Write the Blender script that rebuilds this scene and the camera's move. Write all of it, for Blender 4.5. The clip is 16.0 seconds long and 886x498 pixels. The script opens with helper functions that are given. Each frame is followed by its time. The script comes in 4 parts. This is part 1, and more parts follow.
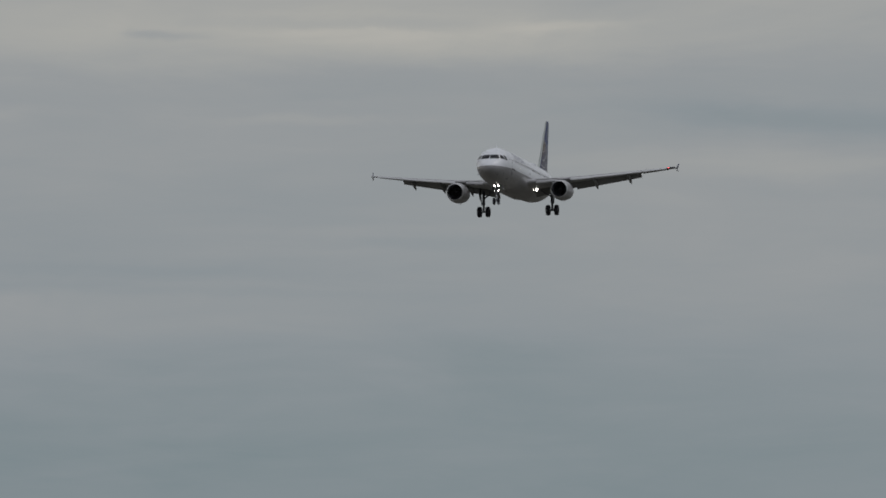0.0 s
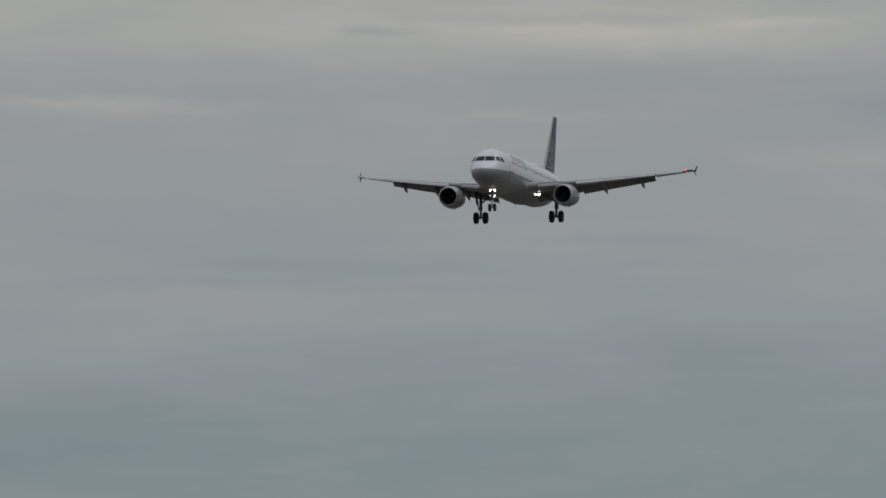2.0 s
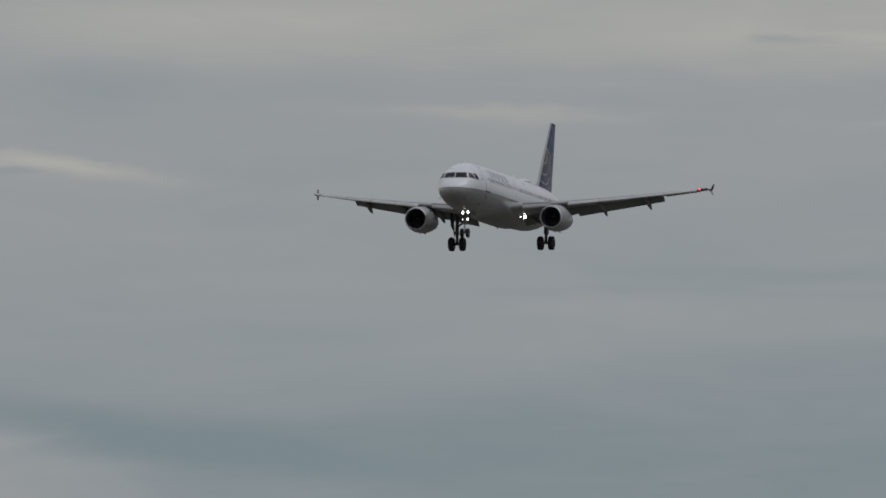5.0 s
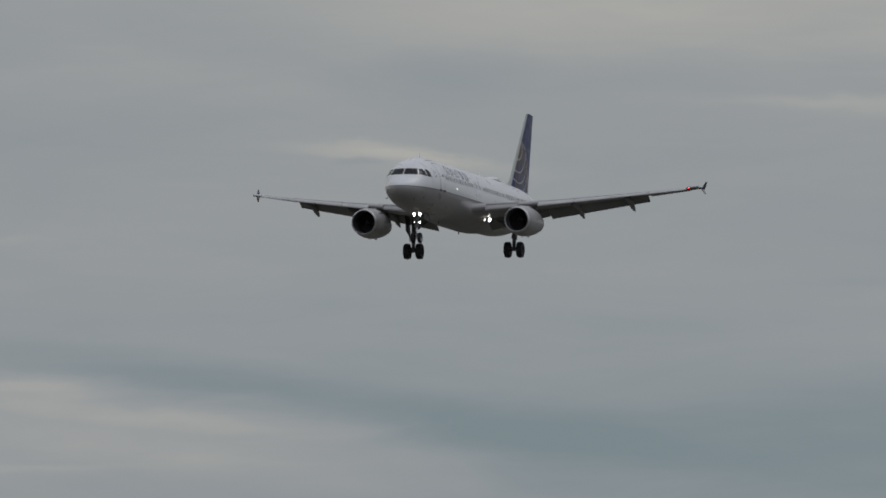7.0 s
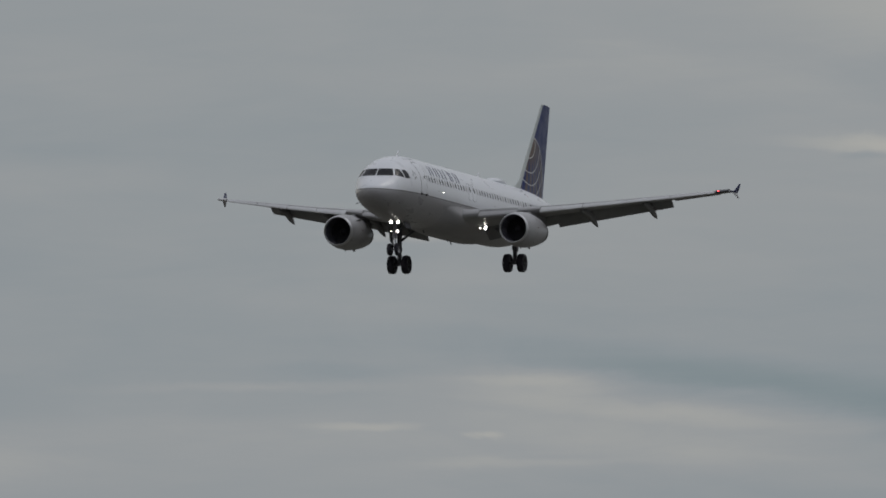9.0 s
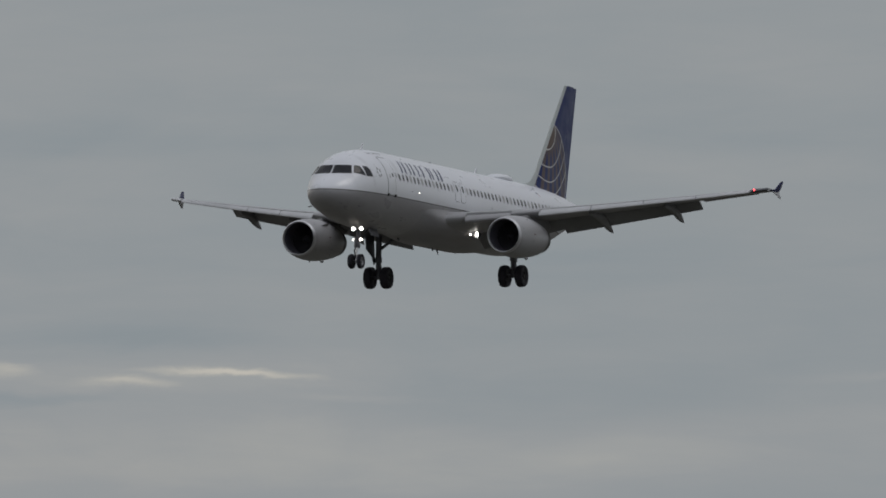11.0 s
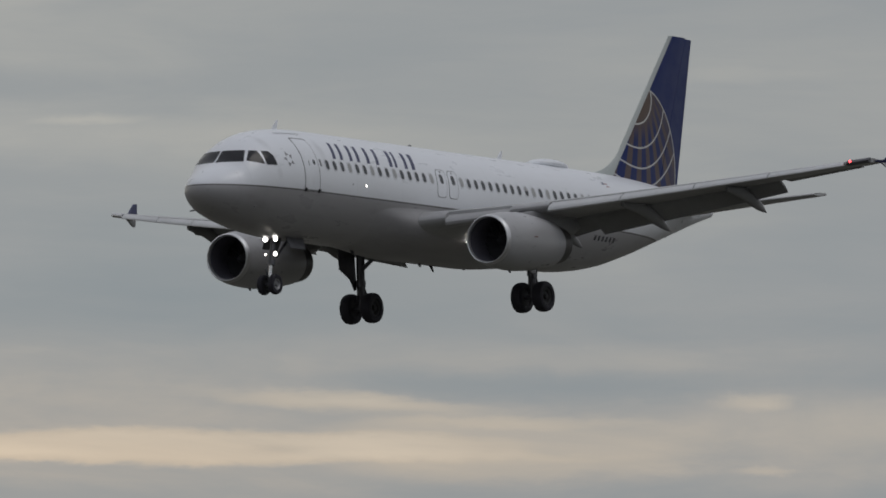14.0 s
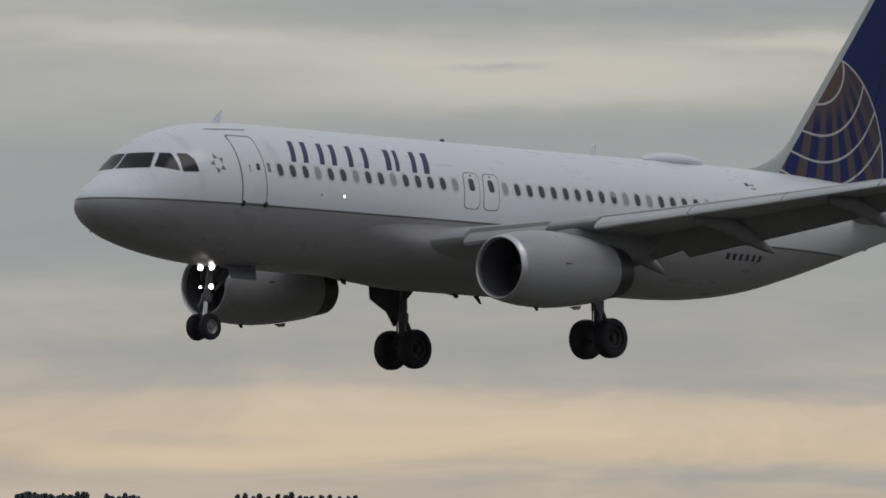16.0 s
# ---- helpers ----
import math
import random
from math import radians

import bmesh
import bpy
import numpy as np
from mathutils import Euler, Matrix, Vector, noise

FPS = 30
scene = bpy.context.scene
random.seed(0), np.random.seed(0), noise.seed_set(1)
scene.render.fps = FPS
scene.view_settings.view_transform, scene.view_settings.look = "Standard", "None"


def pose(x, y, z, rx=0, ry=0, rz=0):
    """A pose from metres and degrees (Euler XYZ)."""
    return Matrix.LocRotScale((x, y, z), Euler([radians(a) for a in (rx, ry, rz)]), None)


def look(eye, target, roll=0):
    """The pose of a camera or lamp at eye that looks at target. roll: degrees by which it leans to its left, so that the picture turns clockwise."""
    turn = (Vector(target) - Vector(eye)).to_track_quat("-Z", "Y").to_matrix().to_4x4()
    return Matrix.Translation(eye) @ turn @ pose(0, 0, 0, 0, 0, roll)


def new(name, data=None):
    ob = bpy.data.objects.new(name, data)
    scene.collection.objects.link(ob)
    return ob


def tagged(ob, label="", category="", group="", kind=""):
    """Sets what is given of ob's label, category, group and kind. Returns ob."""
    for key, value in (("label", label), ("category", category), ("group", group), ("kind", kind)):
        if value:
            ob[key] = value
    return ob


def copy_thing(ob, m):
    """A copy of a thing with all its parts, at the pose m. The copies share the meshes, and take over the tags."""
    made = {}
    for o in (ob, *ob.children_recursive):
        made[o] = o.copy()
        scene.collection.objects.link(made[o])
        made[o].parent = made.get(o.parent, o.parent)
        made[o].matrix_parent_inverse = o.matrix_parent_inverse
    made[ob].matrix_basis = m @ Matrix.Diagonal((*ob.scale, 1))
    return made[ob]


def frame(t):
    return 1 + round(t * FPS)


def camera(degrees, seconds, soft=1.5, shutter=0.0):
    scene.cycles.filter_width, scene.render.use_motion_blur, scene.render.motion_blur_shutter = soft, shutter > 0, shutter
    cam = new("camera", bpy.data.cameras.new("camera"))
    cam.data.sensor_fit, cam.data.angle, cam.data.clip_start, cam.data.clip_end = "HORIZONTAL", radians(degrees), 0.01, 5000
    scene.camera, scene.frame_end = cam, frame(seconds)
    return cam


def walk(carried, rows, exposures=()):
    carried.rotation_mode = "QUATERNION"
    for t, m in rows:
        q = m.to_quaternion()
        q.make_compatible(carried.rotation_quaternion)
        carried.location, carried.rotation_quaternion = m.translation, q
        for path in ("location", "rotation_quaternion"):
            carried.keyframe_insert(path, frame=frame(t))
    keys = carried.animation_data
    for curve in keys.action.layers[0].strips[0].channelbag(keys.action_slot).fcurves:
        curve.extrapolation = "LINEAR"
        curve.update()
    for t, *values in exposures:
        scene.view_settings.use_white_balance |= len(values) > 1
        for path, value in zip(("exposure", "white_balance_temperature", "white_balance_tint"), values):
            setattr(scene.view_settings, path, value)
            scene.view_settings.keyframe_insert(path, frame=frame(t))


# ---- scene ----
# ---- camera: stands on the grass beside the runway and follows the landing ----
EYE = Vector((0.0, 0.0, 2.0))
cam = camera(4.341, 16.0, soft=1.7)
PANS = [  # seconds, bearing, tilt
    (0, -169.755, 1.862), (0.5, -169.513, 1.855), (1, -169.258, 1.847), (1.5, -168.976, 1.847), (2, -168.694, 1.843),
    (2.5, -168.405, 1.840), (3, -168.117, 1.840), (3.5, -167.805, 1.847), (4, -167.446, 1.867), (6.5, -165.454, 1.851),
    (7, -164.989, 1.836), (7.5, -164.460, 1.826), (8, -163.853, 1.822), (8.5, -163.204, 1.814), (9, -162.508, 1.808),
    (11.5, -158.005, 1.738), (12, -156.837, 1.717), (12.5, -155.531, 1.691), (13, -153.995, 1.665), (13.5, -152.305, 1.635),
    (14, -150.436, 1.603), (14.5, -148.373, 1.570), (15, -145.857, 1.537), (15.5, -142.990, 1.506), (16, -139.667, 1.468)]


def bearing(az, el):
    a, e = radians(az), radians(el)
    return Vector((math.cos(e) * math.cos(a), math.cos(e) * math.sin(a), math.sin(e)))


walk(cam, [(t, look(EYE, EYE + bearing(a, e) * 100)) for t, a, e in PANS])

# ---- flight path: seconds, nose place, heading, pitch, bank ----
FLIGHT = [
    (0, -1238.91, -219.07, 52.28, -0.88, 3.28, 1.24), (1, -1177.33, -219.14, 49.53, -0.86, 3.08, 0.97),
    (2, -1115.67, -219.21, 46.82, -0.84, 2.85, 0.68), (3, -1053.92, -219.27, 44.14, -0.83, 2.66, 0.43),
    (4, -992.08, -219.33, 41.49, -0.80, 2.55, 0.27), (5, -930.15, -219.38, 38.88, -0.77, 2.57, 0.24),
    (6, -868.13, -219.43, 36.29, -0.73, 2.68, 0.31), (7, -806.03, -219.47, 33.74, -0.69, 2.80, 0.41),
    (8, -743.83, -219.51, 31.22, -0.67, 2.84, 0.48), (9, -681.55, -219.54, 28.73, -0.60, 2.80, 0.29),
    (10, -619.18, -219.57, 26.28, -0.53, 2.72, -0.01), (11, -556.73, -219.59, 23.85, -0.57, 2.58, 0.14),
    (11.5, -525.46, -219.61, 22.65, -0.68, 2.48, 0.55), (12, -494.18, -219.61, 21.46, -0.84, 2.35, 1.18),
    (12.5, -462.87, -219.62, 20.28, -1.05, 2.29, 2.03), (13, -431.55, -219.63, 19.10, -1.31, 2.29, 2.91),
    (13.5, -400.20, -219.64, 17.94, -1.64, 2.34, 2.96), (14, -368.82, -219.64, 16.78, -1.85, 2.36, 2.60),
    (14.5, -337.43, -219.65, 15.62, -1.91, 2.31, 1.90), (15, -306.01, -219.65, 14.48, -1.89, 2.22, 1.56),
    (15.5, -274.57, -219.65, 13.34, -1.77, 2.08, 1.61), (16, -243.11, -219.65, 12.22, -1.64, 1.92, 1.72)]


def flight_pose(x, y, z, heading, pitch, bank):
    """Aircraft axes: x aft from the nose, y to starboard, z up."""
    h, p, r = radians(heading), radians(pitch), radians(bank)
    fw = Vector((math.cos(p) * math.cos(h), math.cos(p) * math.sin(h), math.sin(p)))
    rt = Vector((math.sin(h), -math.cos(h), 0))
    up = rt.cross(fw)
    rt, up = rt * math.cos(r) - up * math.sin(r), up * math.cos(r) + rt * math.sin(r)
    m = Matrix((-fw, rt, up)).transposed().to_4x4()
    m.translation = (x, y, z)
    return m


# ---- node helpers ----
class Nodes:
    def __init__(self, tree):
        self.tree, self.n = tree, tree.nodes
        self.n.clear()

    def add(self, kind):
        return self.n.new(kind)

    def put(self, value, socket):
        if isinstance(value, bpy.types.NodeSocket):
            self.tree.links.new(value, socket)
        elif value is not None:
            if isinstance(value, tuple) and len(value) == 3 and socket.type == "RGBA":
                value = (*value, 1)
            socket.default_value = value

    def math(self, op, a, b=None, c=None, clamp=False):
        node = self.add("ShaderNodeMath")
        node.operation, node.use_clamp = op, clamp
        for v, s in zip((a, b, c), node.inputs):
            self.put(v, s)
        return node.outputs[0]

    def vmath(self, op, a, b=None):
        node = self.add("ShaderNodeVectorMath")
        node.operation = op
        for v, s in zip((a, b), node.inputs):
            self.put(v, s)
        return node.outputs[0]

    def step(self, x, lo, hi, a=0.0, b=1.0):
        node = self.add("ShaderNodeMapRange")
        node.interpolation_type = "SMOOTHSTEP"
        for v, s in zip((x, lo, hi, a, b), node.inputs):
            self.put(v, s)
        return node.outputs[0]

    def mix(self, f, a, b, blend="MIX"):
        node = self.add("ShaderNodeMix")
        node.data_type, node.blend_type = "RGBA", blend
        for v, s in zip((f, a, b), (node.inputs[0], node.inputs[6], node.inputs[7])):
            self.put(v, s)
        return node.outputs[2]

    def noise(self, vec, scale, detail=3.0, rough=0.55, distort=0.0):
        node = self.add("ShaderNodeTexNoise")
        self.put(vec, node.inputs["Vector"])
        for key, v in (("Scale", scale), ("Detail", detail), ("Roughness", rough), ("Distortion", distort)):
            node.inputs[key].default_value = v
        return node.outputs[0]

    def ramp(self, f, stops):
        node = self.add("ShaderNodeValToRGB")
        el = node.color_ramp.elements
        while len(el) < len(stops):
            el.new(0.5)
        for e, (p, c) in zip(el, stops):
            e.position, e.color = p, (*c, 1)
        self.put(f, node.inputs[0])
        return node.outputs[0]

    def split(self, vec):
        node = self.add("ShaderNodeSeparateXYZ")
        self.put(vec, node.inputs[0])
        return node.outputs


# ---- sky: layered evening overcast, brighter overhead, peach towards the low sun ----
world = bpy.data.worlds.new("sky")
scene.world = world
world.use_nodes = True
W = Nodes(world.node_tree)
way = W.add("ShaderNodeTexCoord").outputs["Generated"]
dx, dy, dz = W.split(way)
sky = W.add("ShaderNodeTexSky")
sky.sky_type, sky.sun_disc, sky.sun_elevation, sky.sun_rotation = "NISHITA", False, radians(57), radians(329)
flat = W.vmath("MULTIPLY", way, (13.0, 13.0, 75.0))
wide = W.noise(flat, 0.55, 4.0, 0.5, 0.6)
fine = W.noise(W.vmath("MULTIPLY", way, (26.0, 26.0, 110.0)), 1.2, 6.0, 0.56, 0.9)
streak = W.noise(W.vmath("MULTIPLY", way, (60.0, 60.0, 420.0)), 1.0, 6.0, 0.6, 0.6)
lift = W.math("ADD", W.math("ADD", W.math("MULTIPLY_ADD", wide, 0.24, 0.30), W.math("MULTIPLY", fine, 0.12)), W.math("MULTIPLY", streak, 0.07))
# cloud bars: bearing, height, half length and half depth in degrees, lightness, slope, crisp edge
CLOUD_BARS = []
CLOUD_BARS += [
    (-169.74, 3.028, 5.19, 0.329, 0.085, 0, 0),
    (-169.36, 2.961, 0.76, 0.035, -0.05, 0, 0),
    (-170.41, 2.956, 0.48, 0.031, 0.04, 0, 0),
    (-169.52, 2.668, 3.81, 0.138, -0.02, 0, 0),
    (-171.60, 2.496, 1.14, 0.090, -0.1, 0.05, 0),
    (-171.18, 2.280, 1.14, 0.104, 0.06, 0.03, 0),
    (-169.08, 2.510, 0.59, 0.028, 0.03, 0, 0),
    (-169.25, 1.962, 0.76, 0.035, 0.03, 0, 0),
    (-169.47, 1.887, 0.59, 0.031, -0.03, 0, 0),
    (-168.25, 1.533, 1.04, 0.159, 0.03, 0, 0),
    (-168.14, 1.748, 0.76, 0.062, -0.03, 0, 0),
    (-170.02, 1.297, 0.48, 0.138, -0.045, 0, 0),
    (-171.13, 1.782, 1.04, 0.415, 0.02, 0, 0),
]
CLOUD_BARS += [
    (-169.02, 0.715, 4.33, 0.727, -0.115, 0, 0),
    (-168.19, 1.739, 5.19, 0.623, -0.015, 0, 0),
]
CLOUD_BARS += [
    (-166.74, 2.067, 1.14, 0.381, -0.025, 0, 0),
    (-170.12, 2.892, 1.18, 0.138, 0.05, 0, 0),
    (-167.71, 1.658, 1.52, 0.031, -0.03, 0, 0),
    (-166.77, 0.960, 1.04, 0.242, -0.02, 0, 0),
    (-168.87, 2.889, 1.45, 0.173, 0.05, 0, 0),
    (-168.40, 2.900, 0.28, 0.031, -0.07, 0, 0),
    (-166.91, 2.540, 0.97, 0.062, 0.022, 0.05, 0),
    (-167.38, 1.399, 1.04, 0.242, 0.03, 0, 0),
    (-165.61, 0.901, 1.21, 0.208, -0.015, 0, 0),
    (-165.69, 2.922, 1.21, 0.156, 0.015, 0, 0),
]
CLOUD_BARS += [
    (-164.79, 2.288, 0.59, 0.048, 0.12, 0.09, 0),
    (-164.72, 2.269, 1.00, 0.104, 0.03, 0.05, 0),
    (-164.56, 2.258, 0.14, 0.021, -0.06, 0, 0),
    (-164.89, 2.657, 0.52, 0.138, -0.055, 0, 0),
    (-167.16, 2.557, 0.76, 0.045, 0.055, 0.03, 0),
    (-164.45, 1.079, 2.15, 0.145, -0.11, 0.14, 0),
    (-163.89, 0.868, 1.66, 0.208, 0.045, 0.13, 1),
    (-166.47, 0.968, 1.45, 0.208, -0.02, 0, 0),
    (-165.08, 2.961, 1.14, 0.156, 0.045, 0, 0),
    (-167.38, 1.605, 0.45, 0.087, 0.03, 0, 0),
    (-162.37, 1.870, 0.42, 0.028, 0.08, 0, 0),
    (-162.46, 1.690, 0.55, 0.069, 0.035, 0, 0),
    (-162.98, 1.142, 0.52, 0.031, 0.06, 0.02, 0),
]
CLOUD_BARS += [
    (-162.84, 0.749, 0.62, 0.035, 0.04, 0, 0),
]
CLOUD_BARS += [
    (-161.53, 1.119, 0.69, 0.031, 0.06, 0, 0),
    (-162.05, 0.939, 0.31, 0.028, 0.08, 0, 0),
    (-162.68, 0.897, 0.08, 0.024, 0.08, 0, 0),
    (-163.16, 1.180, 0.45, 0.035, 0.06, 0, 0),
    (-162.00, 0.814, 3.11, 0.311, 0.06, 0, 0),
    (-163.60, 1.058, 1.45, 0.118, 0.055, 0.09, 1),
    (-161.94, 1.207, 0.52, 0.048, -0.04, 0, 0),
    (-161.17, 2.309, 1.45, 0.138, -0.02, 0, 0),
    (-163.11, 2.669, 1.21, 0.208, 0.025, 0, 0),
]
CLOUD_BARS += [
    (-156.22, 1.146, 0.33, 0.042, 0.11, 0, 0),
    (-156.98, 1.165, 0.12, 0.042, 0.12, 0, 0),
    (-157.48, 1.098, 0.21, 0.028, 0.13, 0, 0),
    (-158.02, 1.143, 0.38, 0.024, 0.19, 0.02, 0),
    (-157.08, 1.146, 1.94, 0.118, 0.075, 0, 0),
    (-156.19, 1.935, 0.69, 0.038, 0.05, 0, 0),
    (-157.08, 2.294, 1.80, 0.104, -0.05, 0, 0),
    (-157.22, 0.772, 3.11, 0.277, 0.085, 0, 0),
    (-159.57, 0.966, 1.04, 0.173, -0.05, 0, 0),
    (-156.67, 1.029, 1.04, 0.031, -0.05, 0, 0),
    (-157.55, 1.339, 0.69, 0.069, -0.05, 0, 0),
    (-158.60, 1.029, 0.38, 0.028, 0.05, 0, 0),
    (-157.77, 2.710, 3.11, 0.242, 0.02, 0, 0),
]
CLOUD_BARS += [
    (-153.91, 0.592, 0.80, 0.076, 0.13, -0.05, 0),
    (-153.69, 1.168, 0.80, 0.104, -0.06, 0, 0),
    (-154.52, 0.863, 0.97, 0.090, -0.08, 0, 0),
    (-154.19, 1.074, 1.14, 0.035, 0.04, 0, 0),
    (-153.78, 2.178, 0.90, 0.138, 0.04, 0, 0),
    (-154.05, 2.469, 1.21, 0.121, -0.04, 0, 0),
    (-156.54, 1.029, 0.66, 0.038, -0.05, 0, 0),
    (-155.24, 1.140, 0.42, 0.035, 0.03, 0, 0),
    (-151.93, 0.835, 0.21, 0.045, 0.11, 0, 0),
    (-154.32, 1.834, 5.19, 1.142, 0.022, 0, 0),
    (-152.49, 0.757, 1.14, 0.138, 0.11, 0, 0),
    (-153.18, 0.544, 2.42, 0.173, 0.07, 0, 0),
    (-152.90, 2.441, 2.42, 0.415, 0.035, 0, 0),
]
CLOUD_BARS += [
    (-150.74, 0.627, 1.14, 0.208, 0.09, 0, 1),
    (-150.85, 0.752, 0.62, 0.031, 0.07, 0, 0),
    (-150.55, 0.580, 0.69, 0.031, 0.07, 0, 0),
    (-151.96, 0.511, 0.14, 0.028, 0.08, 0, 0),
    (-150.85, 0.932, 1.14, 0.076, -0.07, 0, 0),
    (-153.96, 0.863, 0.90, 0.097, -0.06, 0, 0),
    (-153.18, 1.222, 1.80, 0.121, -0.05, 0, 0),
    (-151.32, 1.070, 1.04, 0.069, 0.035, 0, 0),
    (-153.73, 2.108, 1.21, 0.208, 0.04, 0, 0),
    (-151.91, 2.441, 0.31, 0.042, 0.04, 0, 0),
]
CLOUD_BARS += [
    (-147.64, 2.417, 1.45, 0.097, -0.06, 0, 0),
    (-146.87, 2.176, 0.66, 0.045, 0.09, 0, 0),
    (-148.14, 2.140, 3.11, 0.145, 0.05, 0, 0),
    (-148.72, 2.254, 0.28, 0.028, 0.08, 0, 0),
    (-146.45, 1.573, 0.69, 0.415, -0.04, 0, 0),
    (-149.66, 1.337, 1.59, 0.208, -0.09, 0, 0),
    (-149.80, 1.684, 1.38, 0.208, -0.04, 0, 0),
    (-149.94, 2.459, 1.04, 0.242, -0.03, 0, 0),
    (-146.95, 0.914, 1.14, 0.055, 0.06, 0, 0),
    (-147.03, 0.576, 1.52, 0.045, 0.13, 0, 0),
    (-149.11, 0.626, 1.63, 0.097, 0.19, 0, 1),
    (-150.00, 0.853, 0.59, 0.045, 0.16, 0.05, 0),
    (-149.64, 0.620, 0.19, 0.024, -0.08, 0, 0),
]
CLOUD_BARS += [
    (-147.75, 0.404, 1.04, 0.069, -0.06, 0, 0),
    (-146.85, 0.488, 0.24, 0.055, 0.08, 0, 0),
]
CLOUD_BARS += [
    (-143.99, 2.470, 0.87, 0.052, 0.13, 0, 0),
    (-144.05, 2.343, 0.90, 0.145, 0.06, 0, 0),
    (-144.66, 2.647, 1.66, 0.104, -0.06, 0, 0),
    (-146.59, 2.190, 0.69, 0.042, 0.08, 0, 0),
    (-145.90, 2.107, 2.42, 0.138, 0.05, 0, 0),
    (-146.45, 0.986, 1.14, 0.104, 0.06, 0, 0),
    (-145.07, 0.754, 2.42, 0.090, -0.045, 0, 0),
    (-144.24, 0.460, 2.25, 0.201, 0.115, 0, 1),
    (-147.29, 0.604, 1.14, 0.038, 0.14, 0, 0),
]
CLOUD_BARS += [
    (-141.93, 2.658, 1.80, 0.097, -0.08, 0, 0),
    (-141.59, 2.478, 0.66, 0.048, 0.14, 0, 0),
    (-143.59, 2.312, 2.42, 0.208, 0.07, 0, 0),
    (-141.07, 1.564, 0.76, 0.104, 0.04, -0.1, 0),
    (-143.31, 0.767, 2.42, 0.090, -0.05, 0, 0),
    (-142.76, 0.540, 3.11, 0.180, 0.15, 0, 1),
    (-142.48, 0.313, 2.42, 0.055, -0.05, 0.03, 0),
    (-139.43, 2.650, 1.45, 0.090, -0.08, 0.03, 0),
    (-138.33, 2.523, 1.14, 0.055, 0.08, 0.03, 0),
    (-140.21, 2.343, 1.59, 0.166, 0.14, 0, 0),
    (-140.26, 2.204, 2.08, 0.104, 0.07, 0, 0),
    (-138.74, 2.440, 1.38, 0.069, 0.05, 0.03, 0),
    (-139.96, 2.362, 0.26, 0.024, -0.09, 0, 0),
]
CLOUD_BARS += [
    (-141.54, 2.528, 0.21, 0.031, 0.07, 0, 0),
    (-138.47, 1.526, 2.42, 0.208, -0.03, 0, 0),
    (-137.91, 1.249, 0.87, 0.062, 0.04, 0, 0),
    (-139.16, 0.972, 2.42, 0.104, -0.05, 0, 0),
    (-139.43, 0.585, 3.11, 0.215, 0.13, 0, 1),
    (-138.38, 0.543, 0.73, 0.035, -0.09, 0.02, 0),
    (-140.40, 0.424, 1.66, 0.031, -0.07, 0.01, 0),
]
curl = W.noise(W.vmath("MULTIPLY", way, (150.0, 150.0, 330.0)), 1.0, 4.0, 0.6, 0.4)
around = W.math("MULTIPLY_ADD", W.math("ARCTAN2", dy, dx), 57.2958, W.math("MULTIPLY", W.math("SUBTRACT", fine, 0.5), 0.9))
above = W.math("MULTIPLY_ADD", dz, 57.2958, W.math("MULTIPLY", W.math("SUBTRACT", W.noise(flat, 3.0, 5.0, 0.6), 0.5), 0.15))
above = W.math("ADD", above, W.math("MULTIPLY", W.math("SUBTRACT", curl, 0.5), 0.07))
west = W.step(W.math("MULTIPLY", dy, -1.0), 0.40, 0.64)
dusk = W.step(W.math("MULTIPLY", dy, -1.0), 0.35, 0.60)
lift = W.math("ADD", lift, W.math("MULTIPLY", W.math("SUBTRACT", W.math("MINIMUM", dz, 0.08), 0.036), 1.4))
lift = W.math("ADD", lift, W.math("MULTIPLY", W.step(W.math("MULTIPLY", dy, -1.0), 0.41, 0.57), 0.10))
for k, (az, el, half_long, half_deep, gain, fall, crisp) in enumerate(CLOUD_BARS):
    if k % 12 == 0:  # the layers are summed a dozen at a time
        place = W.add("ShaderNodeCombineXYZ")
        for v, socket in zip((around, above, lift), place.inputs):
            W.put(v, socket)
    high = W.math("MULTIPLY_ADD", around, -fall, above) if fall else None
    spot = W.add("ShaderNodeVectorMath")
    spot.operation = "MULTIPLY_ADD"
    if fall:
        slant = W.add("ShaderNodeCombineXYZ")
        for v, socket in zip((around, high, lift), slant.inputs):
            W.put(v, socket)
    W.put((slant if fall else place).outputs[0], spot.inputs[0])
    spot.inputs[1].default_value = (1 / half_long, 1 / half_deep, 0)
    spot.inputs[2].default_value = (-az / half_long, (fall * az - el) / half_deep, 0)
    length = W.add("ShaderNodeVectorMath")
    length.operation = "LENGTH"
    W.put(spot.outputs[0], length.inputs[0])
    lift = W.math("ADD", lift, W.step(length.outputs["Value"], 1.15 if crisp else 1.45, 0.55 if crisp else 0.1, 0.0, gain))
cloud = W.ramp(lift, [(0.34, (0.197, 0.246, 0.268)), (0.46, (0.260, 0.291, 0.313)), (0.56, (0.305, 0.322, 0.334)), (0.68, (0.392, 0.392, 0.374)), (0.86, (0.64, 0.59, 0.51))])
cloud = W.mix(W.math("MULTIPLY", west, 0.40), cloud, W.mix(W.step(lift, 0.45, 0.80), (0.312, 0.338, 0.336), (0.60, 0.57, 0.505)))
low = W.step(dz, 0.027, 0.006)
band = W.step(lift, 0.46, 0.70)
peach = W.math("MULTIPLY", W.math("MULTIPLY", dusk, low), W.math("ADD", 0.10, W.math("MULTIPLY", band, 0.9)), clamp=True)
glow = W.mix(W.step(fine, 0.30, 0.70), (0.55, 0.445, 0.330), (0.70, 0.545, 0.385))
